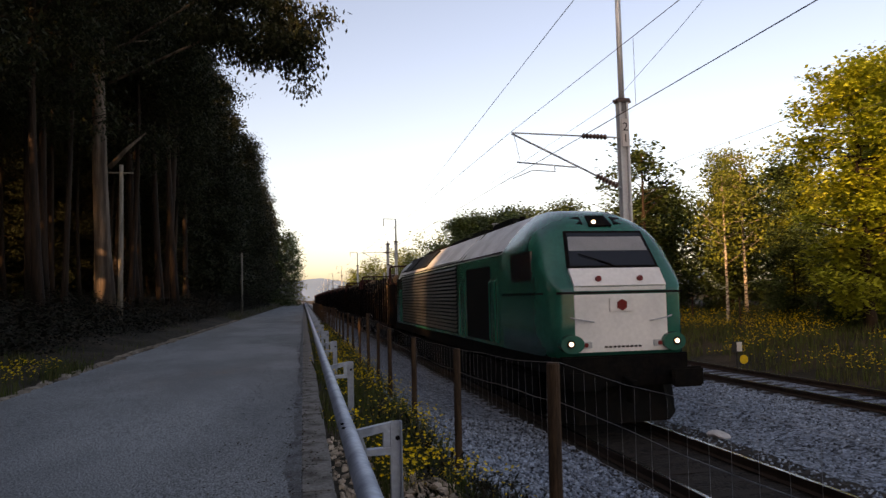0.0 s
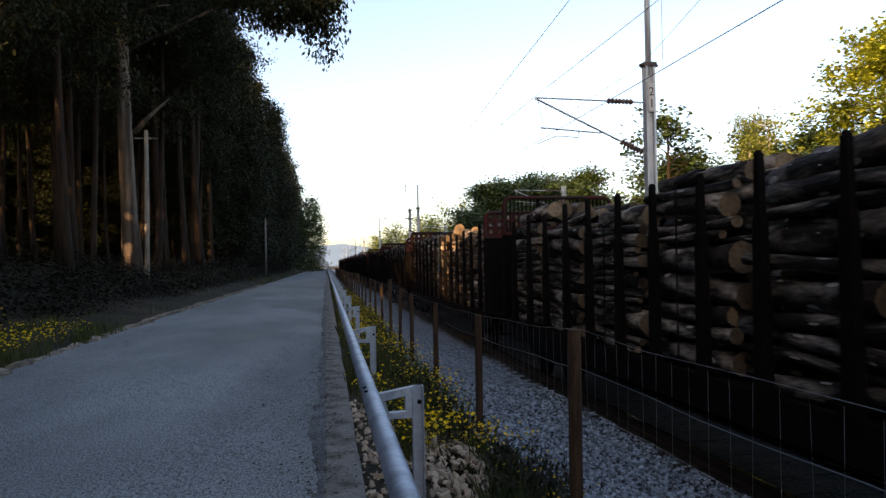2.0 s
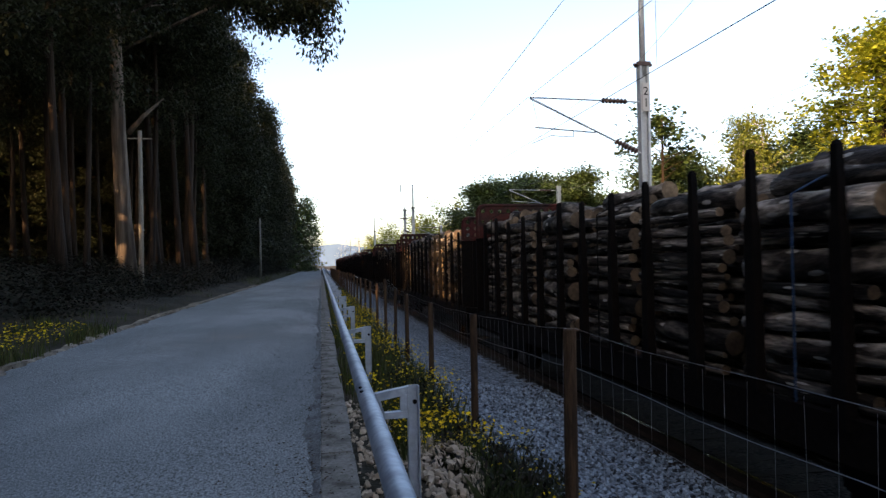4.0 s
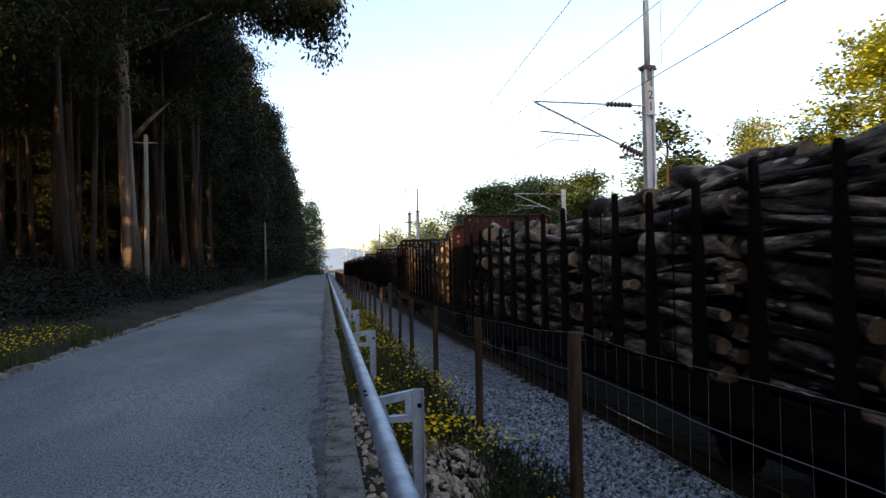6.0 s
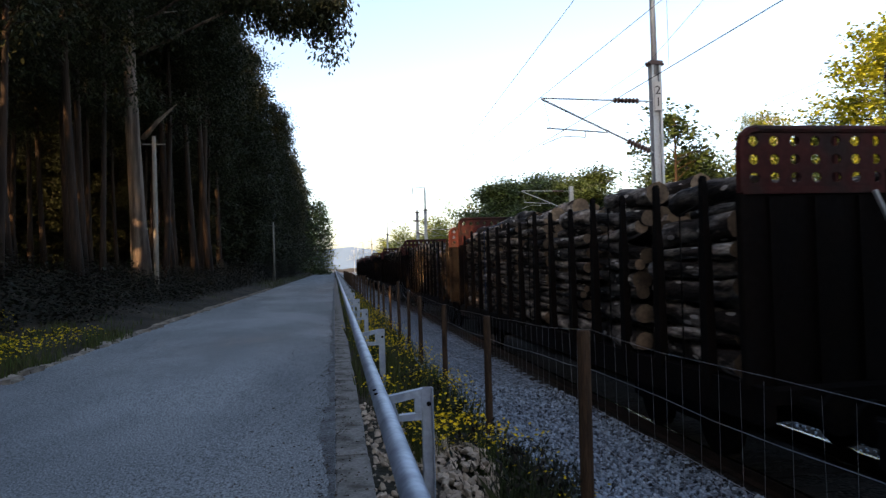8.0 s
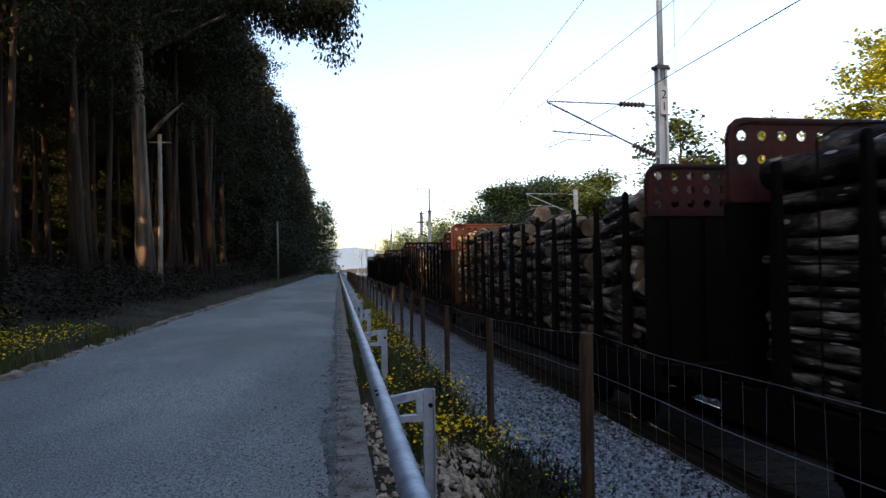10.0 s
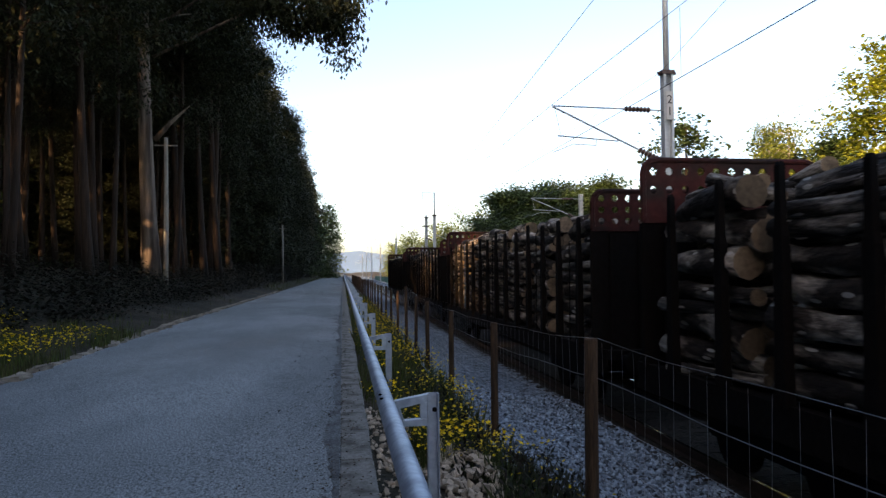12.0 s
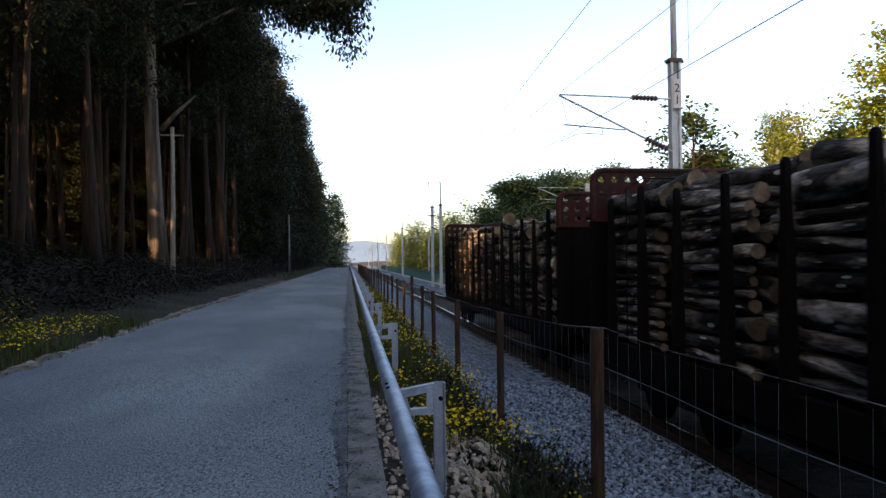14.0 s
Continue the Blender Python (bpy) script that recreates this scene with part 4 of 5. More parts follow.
        while z < high - 0.1:
            x = -0.75
            while x < 1.28:
                n0 = len(core_v)
                rad = 0.11
                for e in (-1, 1):
                    for q in range(6):
                        core_v.append((x + rad * math.cos(q * 1.0472), yc + e * bay_l * 0.40 + r.uniform(-0.07, 0.07), z + rad * math.sin(q * 1.0472)))
                core_f += [tuple(n0 + i for i in (q, (q + 1) % 6, 6 + (q + 1) % 6, 6 + q)) for q in range(6)]
                core_f += [tuple(n0 + q for q in range(5, -1, -1)), tuple(n0 + 6 + q for q in range(6))]
                x += 0.22
            z += 0.21
        if r.random() < 0.6:
            bm = bmesh.new()
            pipe(bm, [(-1.37, yc + 0.05, 1.2), (-1.36, yc + 0.05, crest), (-1.1, yc, crest + 0.14), (-0.6, yc - 0.1, high + 0.42)], 0.012, 5)
            part("tie_strap", bm, STRAP if r.random() < 0.2 else BLACK, w, "thin lashing strap over the logs")
    me = raw_mesh("log_pile", core_v, core_f, [LOG_BARK, LOG_END])
    for p in me.polygons:
        p.material_index = 1 if len(p.vertices) == 6 else 0
    core = new("log_pile", me)
    core.parent = w
    tagged(core, "close-stacked pine and eucalyptus logs", kind="stuff")
    return w


WAGONS = [log_wagon(1, "bars", "bars"), log_wagon(2), log_wagon(3), log_wagon(4), log_wagon(5)]
for i in range(13):
    y0 = Y_WAGON + i * PITCH
    if i < 5:
        ob = WAGONS[i]
    else:
        ob = copy_thing(WAGONS[1 + (i * 3) % 4], pose(X_TRACK, y0, 0))
    TRAIN.append((ob, y0))


# ---- trees ----
def leaf_mesh(name, centres, n, spread, size, droop, material, seed, aspect=0.4):
    """Many single leaves, in clumps round the centres."""
    r = np.random.RandomState(seed)
    c = np.repeat(np.array(centres, float), n, axis=0)
    N = len(c)
    off = r.normal(0, 1, (N, 3)) * np.array([spread, spread, spread * 0.75])
    p = c + off
    a = r.uniform(0, 2 * np.pi, N)
    tilt = r.uniform(-0.5, 0.6, N) - droop
    u = np.stack([np.cos(a) * np.cos(tilt), np.sin(a) * np.cos(tilt), np.sin(tilt)], 1)
    w = np.stack([-np.sin(a), np.cos(a), r.uniform(-0.7, 0.7, N)], 1)
    L = size * r.uniform(0.6, 1.3, N)[:, None]
    v = np.concatenate([p - w * L * aspect * 0.2, p + u * L * 0.5 - w * L * aspect, p + u * L, p + u * L * 0.5 + w * L * aspect], 1).reshape(-1, 3)
    me = bpy.data.meshes.new(name)
    me.vertices.add(len(v))
    me.vertices.foreach_set("co", v.ravel())
    me.loops.add(N * 4)
    me.loops.foreach_set("vertex_index", np.arange(N * 4, dtype=np.int32))
    me.polygons.add(N)
    me.polygons.foreach_set("loop_start", np.arange(0, N * 4, 4, dtype=np.int32))
    me.update(calc_edges=True)
    me.materials.append(material)
    return me


def make_tree(name, label, h, rad, bark, leaf, seed, clear=0.45, spread=3.0, limbs=14, per=70, size=0.3, droop=0.3, up=0.5, clump=0.55, lean=0.0, aspect=0.4, group="", taper=0.8, shape="round", boughs=()):
    r = random.Random(seed)
    t = thing(name, label, "tree", group=group)
    bm = bmesh.new()
    pts, rads = [], []
    bx, by = r.uniform(-1, 1) * 0.02 * h, r.uniform(-1, 1) * 0.02 * h
    for i in range(8):
        u = i / 7
        pts.append((bx * math.sin(u * 2.4) + lean * u * h, by * math.sin(u * 3.0), -0.4 + u * (h + 0.2)))
        rads.append(rad * (1.35 if i == 0 else 1.0) * (1 - taper * u) + 0.01)
    pipe(bm, pts, rads, 10)
    centres = []
    for k in range(limbs):
        u = clear + (1 - clear) * (k + r.random() * 0.7) / limbs
        u = min(u, 0.97)
        j = min(int(u * 7), 6)
        base = Vector(pts[j]).lerp(Vector(pts[j + 1]), u * 7 - j)
        a = r.uniform(0, 6.283)
        rel = (u - clear) / (1 - clear)
        wide = {"round": math.sin(0.35 + 2.5 * rel), "cone": 1.05 - rel, "tall": 0.75 + 0.3 * math.sin(6 * rel)}[shape]
        ln = spread * max(0.25, wide) * r.uniform(0.65, 1.15)
        rise = up * ln * r.uniform(0.3, 1.2)
        d = Vector((math.cos(a) * ln, math.sin(a) * ln, rise))
        mid = base + d * 0.5 + Vector((0, 0, r.uniform(-0.1, 0.25) * ln * 0.4))
        tip = base + d
        r0 = max(0.03, rad * 0.36 * (1 - u * 0.7))
        pipe(bm, [base, mid, tip], [r0, r0 * 0.6, 0.012], 6)
        for q in range(4):
            w = 0.35 + 0.65 * (q + r.random() * 0.6) / 4
            c = base.lerp(mid, w * 2) if w < 0.5 else mid.lerp(tip, w * 2 - 1)
            side = Vector((r.gauss(0, 1), r.gauss(0, 1), r.gauss(0, 0.6))) * spread * 0.16
            if r.random() < 0.6:
                pipe(bm, [c, c + side], [r0 * 0.4, 0.008], 4)
            centres.append(c + side)
    for q in range(3):
        centres.append(Vector(pts[-1]) + Vector((r.gauss(0, 0.3), r.gauss(0, 0.3), r.uniform(-1.0, 0.3))))
    for a, b, c, r0, n in boughs:
        a, b, c = Vector(a), Vector(b), Vector(c)
        pipe(bm, [a, b, c], [r0, r0 * 0.7, 0.03], 8)
        for q in range(n):
            w = 0.45 + 0.55 * q / n
            p = a.lerp(b, w * 2) if w < 0.5 else b.lerp(c, w * 2 - 1)
            e = p + Vector((r.gauss(0, 0.55), r.gauss(0, 0.6), r.gauss(0, 0.55) + 0.1))
            pipe(bm, [p, e], [0.03, 0.008], 4)
            centres.append(e)
    tr = part("trunk", outward(bm), bark, t, smooth=True)
    cr = new("crown", leaf_mesh("crown", centres, per, clump * spread / 3, size, droop, leaf, seed + 900, aspect))
    cr.parent = t
    return t


def plant(src, x, y, turn, sc=1.0, zoff=0.0, first=False):
    m = pose(x, y, ground_z(x, y) + zoff, 0, 0, turn)
    if first:
        src.matrix_basis = m @ Matrix.Scale(sc, 4)
        return src
    o = copy_thing(src, m)
    o.scale = (sc, sc, sc)
    return o


def glade(x, y):
    """Distance from the line of a narrow glade behind the road, open to the low sun."""
    return abs((x - 4.45) * 0.719 - (y - 27) * 0.695) if x < 0 else 99


EUC = [make_tree("eucalyptus", "tall dark eucalyptus of the dense roadside wood", 25 + k, 0.15 + 0.05 * k, BARK, EUC_LEAF, 20 + k, clear=(0.4, 0.47, 0.44)[k],
                 spread=3.7, limbs=36, per=96, size=0.27, droop=0.7, up=0.55, clump=0.36, shape="tall", aspect=0.22, group="eucalyptus wood") for k in range(3)]
EUC += [make_tree("eucalyptus", "broad-crowned dark eucalyptus of the roadside wood", 24 + 3 * k, 0.22, BARK, EUC_LEAF, 23 + k, clear=(0.1, 0.05)[k],
                  spread=(4.2, 5.0)[k], limbs=62, per=84, size=0.33, droop=0.5, up=0.35, clump=0.3, shape=("round", "cone")[k], aspect=0.24, group="eucalyptus wood") for k in range(2)]
EUC_LOW = [make_tree("eucalyptus", "bushy dark eucalyptus of the far wood end, also unseen sun blocker", 21 + 2 * k, 0.2, BARK, EUC_LEAF, 120 + k, clear=0.12, spread=3.8, limbs=34, per=40, size=0.6, droop=0.7, up=0.6, clump=0.6, shape="tall", aspect=0.25, group="eucalyptus wood") for k in range(2)]
used = set()
rng = random.Random(11)
spots = []
y = 14.0
while y < 150:
    spots.append(((-9.4 if y < 44 else -8.3) - rng.uniform(0, 3.0), y))
    y += rng.uniform(2.0, 3.6) * (1 if y < 62 else 1.7)
y = 16.0
while y < 130:
    spots.append((-13.5 - rng.uniform(0, 2.5), y))
    y += rng.uniform(2.4, 4.0)
for k in range(34):
    spots.append((-18 - rng.uniform(0, 5), 22 + k * 2.9 + rng.uniform(-1, 1)))
for k in range(20):
    spots.append((-26 - rng.uniform(0, 8), 30 + k * 4.5 + rng.uniform(-1, 1)))
# unseen trees beside and behind the camera, added to block and shape sunlight
for k in range(84):
    spots.append((-9.8 - rng.uniform(0, 11), -72 + k * 1.0))
for k in range(16):
    spots.append((-9.5 - rng.uniform(0, 2), 152 + k * 5 + rng.uniform(-1, 1)))
for x, y in spots:
    if abs(x + 0.262 * y) < 0.035 * y and 12 < y < 38 and x > -12 or abs(x + 11) < 2.4 and abs(y - 38) < 3.2 or (abs(x + 8.6) < 1.4 and abs(y - 35.6) < 1.2):
        continue
    # a narrow glade lets one shaft of low sun through to the track
    if glade(x, y) < 3.1:
        continue
    # bushy unseen sun blockers first, bare trunks in the tall stand, broad crowns beyond
    k = 5 + rng.randrange(2) if y < 16 or y > 150 else rng.randrange(3) if y < 62 else 3 + rng.randrange(2)
    sc = rng.uniform(0.7, 0.86) if y < 16 else rng.uniform(0.72, 0.85) if y < 45 else min(1.2, max(0.66, rng.gauss(0.94, 0.19)))
    plant((EUC + EUC_LOW)[k], x, y, rng.uniform(0, 360), sc, first=k not in used)
    used.add(k)

for k, x, y, sc in ((1, -10.0, 46.5, 1.0), (0, -9.7, 55.5, 0.95)):
    plant(EUC[k], x, y, 70 * k, sc)

# low unseen bushes added in the glade, to stop light beneath the shaft
for x, y in ((-9.3, 13.0), (-9.6, 10.6), (-10.6, 11.8), (-11.6, 9.6), (-12.6, 10.8), (-13.4, 7.8), (-15.2, 6.4), (-14.6, 9.0)):
    plant(EUC_LOW[0], x, y, x * 71 % 360, 0.27)

# distant woods, far hill
def far_wood(name, x0, x1, y0, y1, h0, h1, material, n, seed, label, size=0.9, per=26):
    r = random.Random(seed)
    cs = []
    for i in range(n):
        x, y = r.uniform(x0, x1), r.uniform(y0, y1)
        h = r.uniform(h0, h1)
        if glade(x, y) < 4.2:
            continue
        for q in range(10):
            u = q / 9
            rr = 2.2 * math.sin(0.5 + 2.4 * u)
            cs.append((x + r.gauss(0, rr * 0.5), y + r.gauss(0, rr * 0.5), ground_z(x, y) + 0.5 + u * h))
    me = leaf_mesh(name, cs, per, 0.9, size, 0.2, material, seed, 0.4)
    return tagged(new(name, me), label, "wood", kind="stuff")


# filler foliage added to stop the low sun; first and third mostly unseen
far_wood("wood_interior", -62, -20, -90, 8, 9, 15, DARK_LEAF, 300, 8, "filler foliage of the eucalyptus wood, added to block the low sun", size=1.5)
far_wood("wood_interior", -62, -36, 72, 220, 15, 24, DARK_LEAF, 260, 9, "filler foliage of the eucalyptus wood, added to block the low sun", size=1.5)
far_wood("wood_interior", -66, -27, -5, 74, 13, 22, DARK_LEAF, 80, 19, "filler foliage of the eucalyptus wood, added to block the low sun", size=1.3)
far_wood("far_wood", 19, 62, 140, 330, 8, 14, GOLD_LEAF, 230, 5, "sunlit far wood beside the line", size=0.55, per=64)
far_wood("far_wood", -40, -9, 200, 330, 13, 20, DARK_LEAF, 60, 6, "far end of the roadside wood")
far_wood("far_wood", -22, -1.6, 175, 250, 13, 21, DARK_LEAF, 75, 16, "dark trees where the lane ends", size=0.55, per=60)
hv, hf = [], []
for i in range(61):
    x = -900 + i * 40
    hz = 95 + 70 * noise.noise((x * 0.0022, 2.0, 0)) + 20 * noise.noise((x * 0.009, 5.0, 0))
    hv += [(x, 2400, -30), (x, 2400, max(10, hz * 0.72))]
for i in range(60):
    hf.append((2 * i, 2 * i + 2, 2 * i + 3, 2 * i + 1))
tagged(new("far_hill", raw_mesh("far_hill", hv, hf, HILL, True)), "far hills with blue distance haze put into their colour", "hill", kind="structure")

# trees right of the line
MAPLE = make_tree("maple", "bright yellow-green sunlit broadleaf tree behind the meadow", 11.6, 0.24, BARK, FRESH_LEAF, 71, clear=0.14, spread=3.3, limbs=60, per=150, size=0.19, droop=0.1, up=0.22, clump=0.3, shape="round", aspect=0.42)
plant(MAPLE, 23.6, 25.5, 20, 1.0, first=True)
POPLAR = make_tree("poplar", "slender sparse dark-leaved tree behind the line", 10.0, 0.14, BARK, DARK_LEAF, 73, clear=0.25, spread=2.7, limbs=32, per=28, size=0.24, droop=0.1, up=0.7, clump=0.34, shape="round", aspect=0.5)
plant(POPLAR, 20.0, 38, 0, 1.08, first=True)
BIRCH = make_tree("birch", "white-stemmed birch with thin pale foliage", 10.5, 0.11, BIRCH_BARK, GOLD_LEAF, 75, clear=0.4, spread=2.0, limbs=20, per=24, size=0.22, droop=0.6, up=0.6, clump=0.7, shape="tall")
plant(BIRCH, 27.5, 39.5, 0, 1.0, first=True)
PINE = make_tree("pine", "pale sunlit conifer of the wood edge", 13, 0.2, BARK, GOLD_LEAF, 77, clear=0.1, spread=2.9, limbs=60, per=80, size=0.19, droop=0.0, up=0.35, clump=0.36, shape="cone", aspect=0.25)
plant(PINE, 32, 48, 0, 0.92, first=True)
DARK = make_tree("oak", "dark shaded broadleaf tree of the wood edge", 9.5, 0.2, BARK, DARK_LEAF, 79, clear=0.05, spread=3.8, limbs=44, per=110, size=0.24, droop=0.2, up=0.3, clump=0.42, shape="round", aspect=0.45)
plant(DARK, 33, 36, 0, 1.0, first=True)
for x, y, sc in ((29.5, 44, 1.0), (25, 46, 0.95), (37, 31, 1.1), (42, 40, 1.1), (21.5, 56, 0.85), (22, 62, 0.95), (22.5, 68, 1.05), (22, 75, 1.1), (22.5, 82, 1.2), (22, 90, 1.3), (23, 98, 1.35), (26, 66, 1.1), (27, 86, 1.3), (32, 56, 1.0), (40, 52, 1.2), (31, 25, 0.8), (36, 22, 1.0)):
    plant(DARK, x, y, x * 37 % 360, sc)
for x, y, sc in ((34, 42, 0.7),):
    plant(MAPLE, x, y, 130, sc)
for x, y, sc in ((27.0, 29.0, 0.55), (29.5, 27.5, 0.6), (26.0, 33.0, 0.5), (24.8, 28.2, 0.34)):
    plant(DARK, x, y, x * 53 % 360, sc)
plant(PINE, 30.5, 31, 200, 0.98)
plant(BIRCH, 24.5, 37, 90, 0.85)

# the large eucalyptus with a forked trunk, and the timber poles
BIG = make_tree("eucalyptus", "huge pale-barked eucalyptus with a forked trunk at the wood edge", 27, 0.42, PALE_BARK, EUC_LEAF, 91, clear=0.5, spread=5.0, limbs=40, per=170, size=0.29, droop=0.8, up=0.5, clump=0.27, shape="tall", aspect=0.22, group="eucalyptus wood", taper=0.6, boughs=[((0.1, 0, 7.6), (0.9, -0.1, 8.5), (1.9, -0.2, 9.4), 0.16, 0), ((0, 0, 12.0), (5.2, -0.5, 14.6), (10.5, -0.6, 13.6), 0.09, 46), ((0, 0, 13.5), (5.0, -0.3, 17.0), (10.2, 0.2, 15.4), 0.08, 46)])
plant(BIG, -9.8, 38, 0, 1.0, first=True)


def timber_pole(x, y, h, r):
    p = thing("utility_pole", "weathered pale timber pole with a small cross-arm at the wood edge", "pole", group="utility poles")
    p.location = (x, y, ground_z(x, y))
    bm = bmesh.new()
    pipe(bm, [(0, 0, -0.4), (0.02, 0, h * 0.5), (0.0, 0, h)], [r, r * 0.88, r * 0.75], 10)
    part("shaft", outward(bm), POLE_WOOD, p, smooth=True)
    bm = bmesh.new()
    box(bm, -0.55, 0.55, -0.06, 0.0, h - 0.42, h - 0.36)
    part("cross_arm", bm, POLE_WOOD, p)
    return p


timber_pole(-8.56, 35.6, 7.6, 0.125)
timber_pole(-7.0, 84, 7.0, 0.13)


# ---- undergrowth, grass and flowers ----
def scatter(seed, n, x0, x1, y0, y1, power=1.0):
    """Points over a stretch of ground, denser towards y0."""
    r = np.random.RandomState(seed)
    y = y0 + (y1 - y0) * r.uniform(0, 1, n) ** power
    x = r.uniform(x0, x1, n)
    return x, y, np.array([ground_z(a, b) for a, b in zip(x, y)])


def blades(name, seed, pts, h0, h1, w, material, label, lean=0.35):
    r = np.random.RandomState(seed)
    x, y, z = pts
    N = len(x)
    h = r.uniform(h0, h1, N)
    a = r.uniform(0, 6.283, N)
    l = r.uniform(0, lean, N) * h
    la = r.uniform(0, 6.283, N)
    ww = w * r.uniform(0.6, 1.3, N)
    dx, dy = np.cos(a) * ww / 2, np.sin(a) * ww / 2
    lx, ly = np.cos(la) * l, np.sin(la) * l
    v = np.stack([np.stack([x - dx, y - dy, z - 0.03], 1), np.stack([x + dx, y + dy, z - 0.03], 1),
                  np.stack([x + dx * 0.7 + lx * 0.4, y + dy * 0.7 + ly * 0.4, z + h * 0.6], 1), np.stack([x + lx, y + ly, z + h], 1),
                  np.stack([x - dx * 0.7 + lx * 0.4, y - dy * 0.7 + ly * 0.4, z + h * 0.6], 1)], 1).reshape(-1, 3)
    me = raw_mesh(name, v, [tuple(range(5 * i, 5 * i + 5)) for i in range(N)], material)
    return tagged(new(name, me), label, "grass", kind="stuff"), np.stack([x + lx, y + ly, z + h], 1)


def blossoms(name, seed, tips, rad, label):
    """Small five-petalled heads on the tips of stems."""
    r = np.random.RandomState(seed)
    vs, fs = [], []
    for t in tips:
        n = Vector((r.normal(0, 0.5), r.normal(0, 0.5), 1)).normalized()
        q = n.to_track_quat("Z", "Y")
        R = rad * r.uniform(0.7, 1.25)
        b = len(vs)
        c = Vector(t)
        vs.append(c)
        for k in range(10):
            rr = R if k % 2 == 0 else R * 0.62
            a = k * 0.6283
            vs.append(c + q @ Vector((rr * math.cos(a), rr * math.sin(a), R * 0.25 if k % 2 == 0 else R * 0.1)))
        fs += [(b, b + 1 + (2 * k - 1) % 10, b + 1 + 2 * k, b + 1 + (2 * k + 1) % 10) for k in range(5)]
    return tagged(new(name, raw_mesh(name, vs, fs, PETAL)), label, "flowers", kind="stuff")


def join_pts(*ps):
    return tuple(np.concatenate([p[i] for p in ps]) for i in range(3))


def clumped(seed, n, x0, x1, y0, y1, power=1.0, cut=0.0, freq=0.8):
    x, y, z = scatter(seed, n, x0, x1, y0, y1, power)
    keep = np.array([noise.noise((a * freq, b * freq * 0.6, seed * 1.7)) > cut for a, b in zip(x, y)])
    return x[keep], y[keep], z[keep]


# verge between guard rail and fence
verge = join_pts(clumped(31, 9000, 0.7, 1.75, 6.3, 60, 1.5, -0.1), clumped(30, 2600, 0.26, 0.75, 7.2, 60, 1.4, -0.1), clumped(32, 900, 1.15, 1.7, 3.6, 6.3, 1.0, -0.1))
blades("verge_grass", 33, verge, 0.10, 0.42, 0.014, GRASS, "thin dry and green grass of the verge")
st = join_pts(clumped(29, 900, 0.3, 0.7, 7.5, 40, 1.5, 0.0), clumped(34, 5200, 0.65, 1.85, 6.2, 40, 1.7, -0.15), scatter(35, 80, 1.2, 1.95, 3.9, 6.2))
_, tips = blades("flower_stems", 36, st, 0.18, 0.5, 0.006, GRASS, "thin flower stems of the verge", 0.5)
blossoms("yellow_flowers", 37, tips, 0.019, "small yellow wild flowers along the verge")
# weeds by the nearest posts
wc = []
wr = random.Random(5)
for bx, by, bh, k in ((1.2, 4.3, 0.32, 18), (1.45, 4.8, 0.4, 26), (1.6, 5.4, 0.42, 20), (1.3, 6.4, 0.4, 14), (1.1, 7.2, 0.35, 10), (1.3, 8.6, 0.35, 12), (1.1, 10.0, 0.35, 12)):
    for i in range(k):
        x, y = bx + wr.gauss(0, 0.15), by + wr.gauss(0, 0.24)
        wc.append((x, y, ground_z(x, y) + wr.uniform(0.03, bh)))
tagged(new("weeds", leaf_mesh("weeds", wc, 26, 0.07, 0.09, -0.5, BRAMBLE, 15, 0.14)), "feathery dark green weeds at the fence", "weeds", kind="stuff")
# a spiky tuft of grass by the guard rail post
tuft = join_pts(*[scatter(130 + i, k, x - 0.2, x + 0.2, y - 0.3, y + 0.3) for i, (x, y, k) in enumerate(((1.2, 4.5, 260), (1.5, 4.9, 260), (1.4, 5.4, 150), (1.0, 4.0, 120), (1.3, 7.6, 120)))])
blades("grass_tuft", 139, tuft, 0.16, 0.52, 0.012, WEED, "spiky dark green grass tuft at the fence", 0.6)
# left verge: low grass and flowers, then dark brambles on the bank
lv = join_pts(clumped(41, 4200, -6.8, -5.1, 8, 19, 1.2, -0.1), clumped(40, 500, -7.2, -5.6, 19, 40, 1.0, 0.15), clumped(42, 2500, -7.6, -5.2, 60, 160, 1.0, -0.2))
blades("roadside_grass", 43, lv, 0.08, 0.35, 0.02, GRASS, "low grass along the lane")
_, tips = blades("flower_stems", 44, clumped(45, 2400, -8.2, -5.4, 8.5, 18, 1.0, -0.1), 0.15, 0.42, 0.008, GRASS, "thin flower stems along the lane", 0.4)
blossoms("yellow_flowers", 46, tips, 0.026, "small yellow wild flowers beside the lane")
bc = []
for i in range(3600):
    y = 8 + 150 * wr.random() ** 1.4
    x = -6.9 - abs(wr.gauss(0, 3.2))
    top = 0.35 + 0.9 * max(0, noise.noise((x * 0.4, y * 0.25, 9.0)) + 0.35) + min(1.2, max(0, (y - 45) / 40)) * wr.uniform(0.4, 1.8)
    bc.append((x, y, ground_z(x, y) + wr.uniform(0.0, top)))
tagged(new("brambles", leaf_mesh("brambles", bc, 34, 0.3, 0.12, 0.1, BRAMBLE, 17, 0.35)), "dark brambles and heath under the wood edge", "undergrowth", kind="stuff")
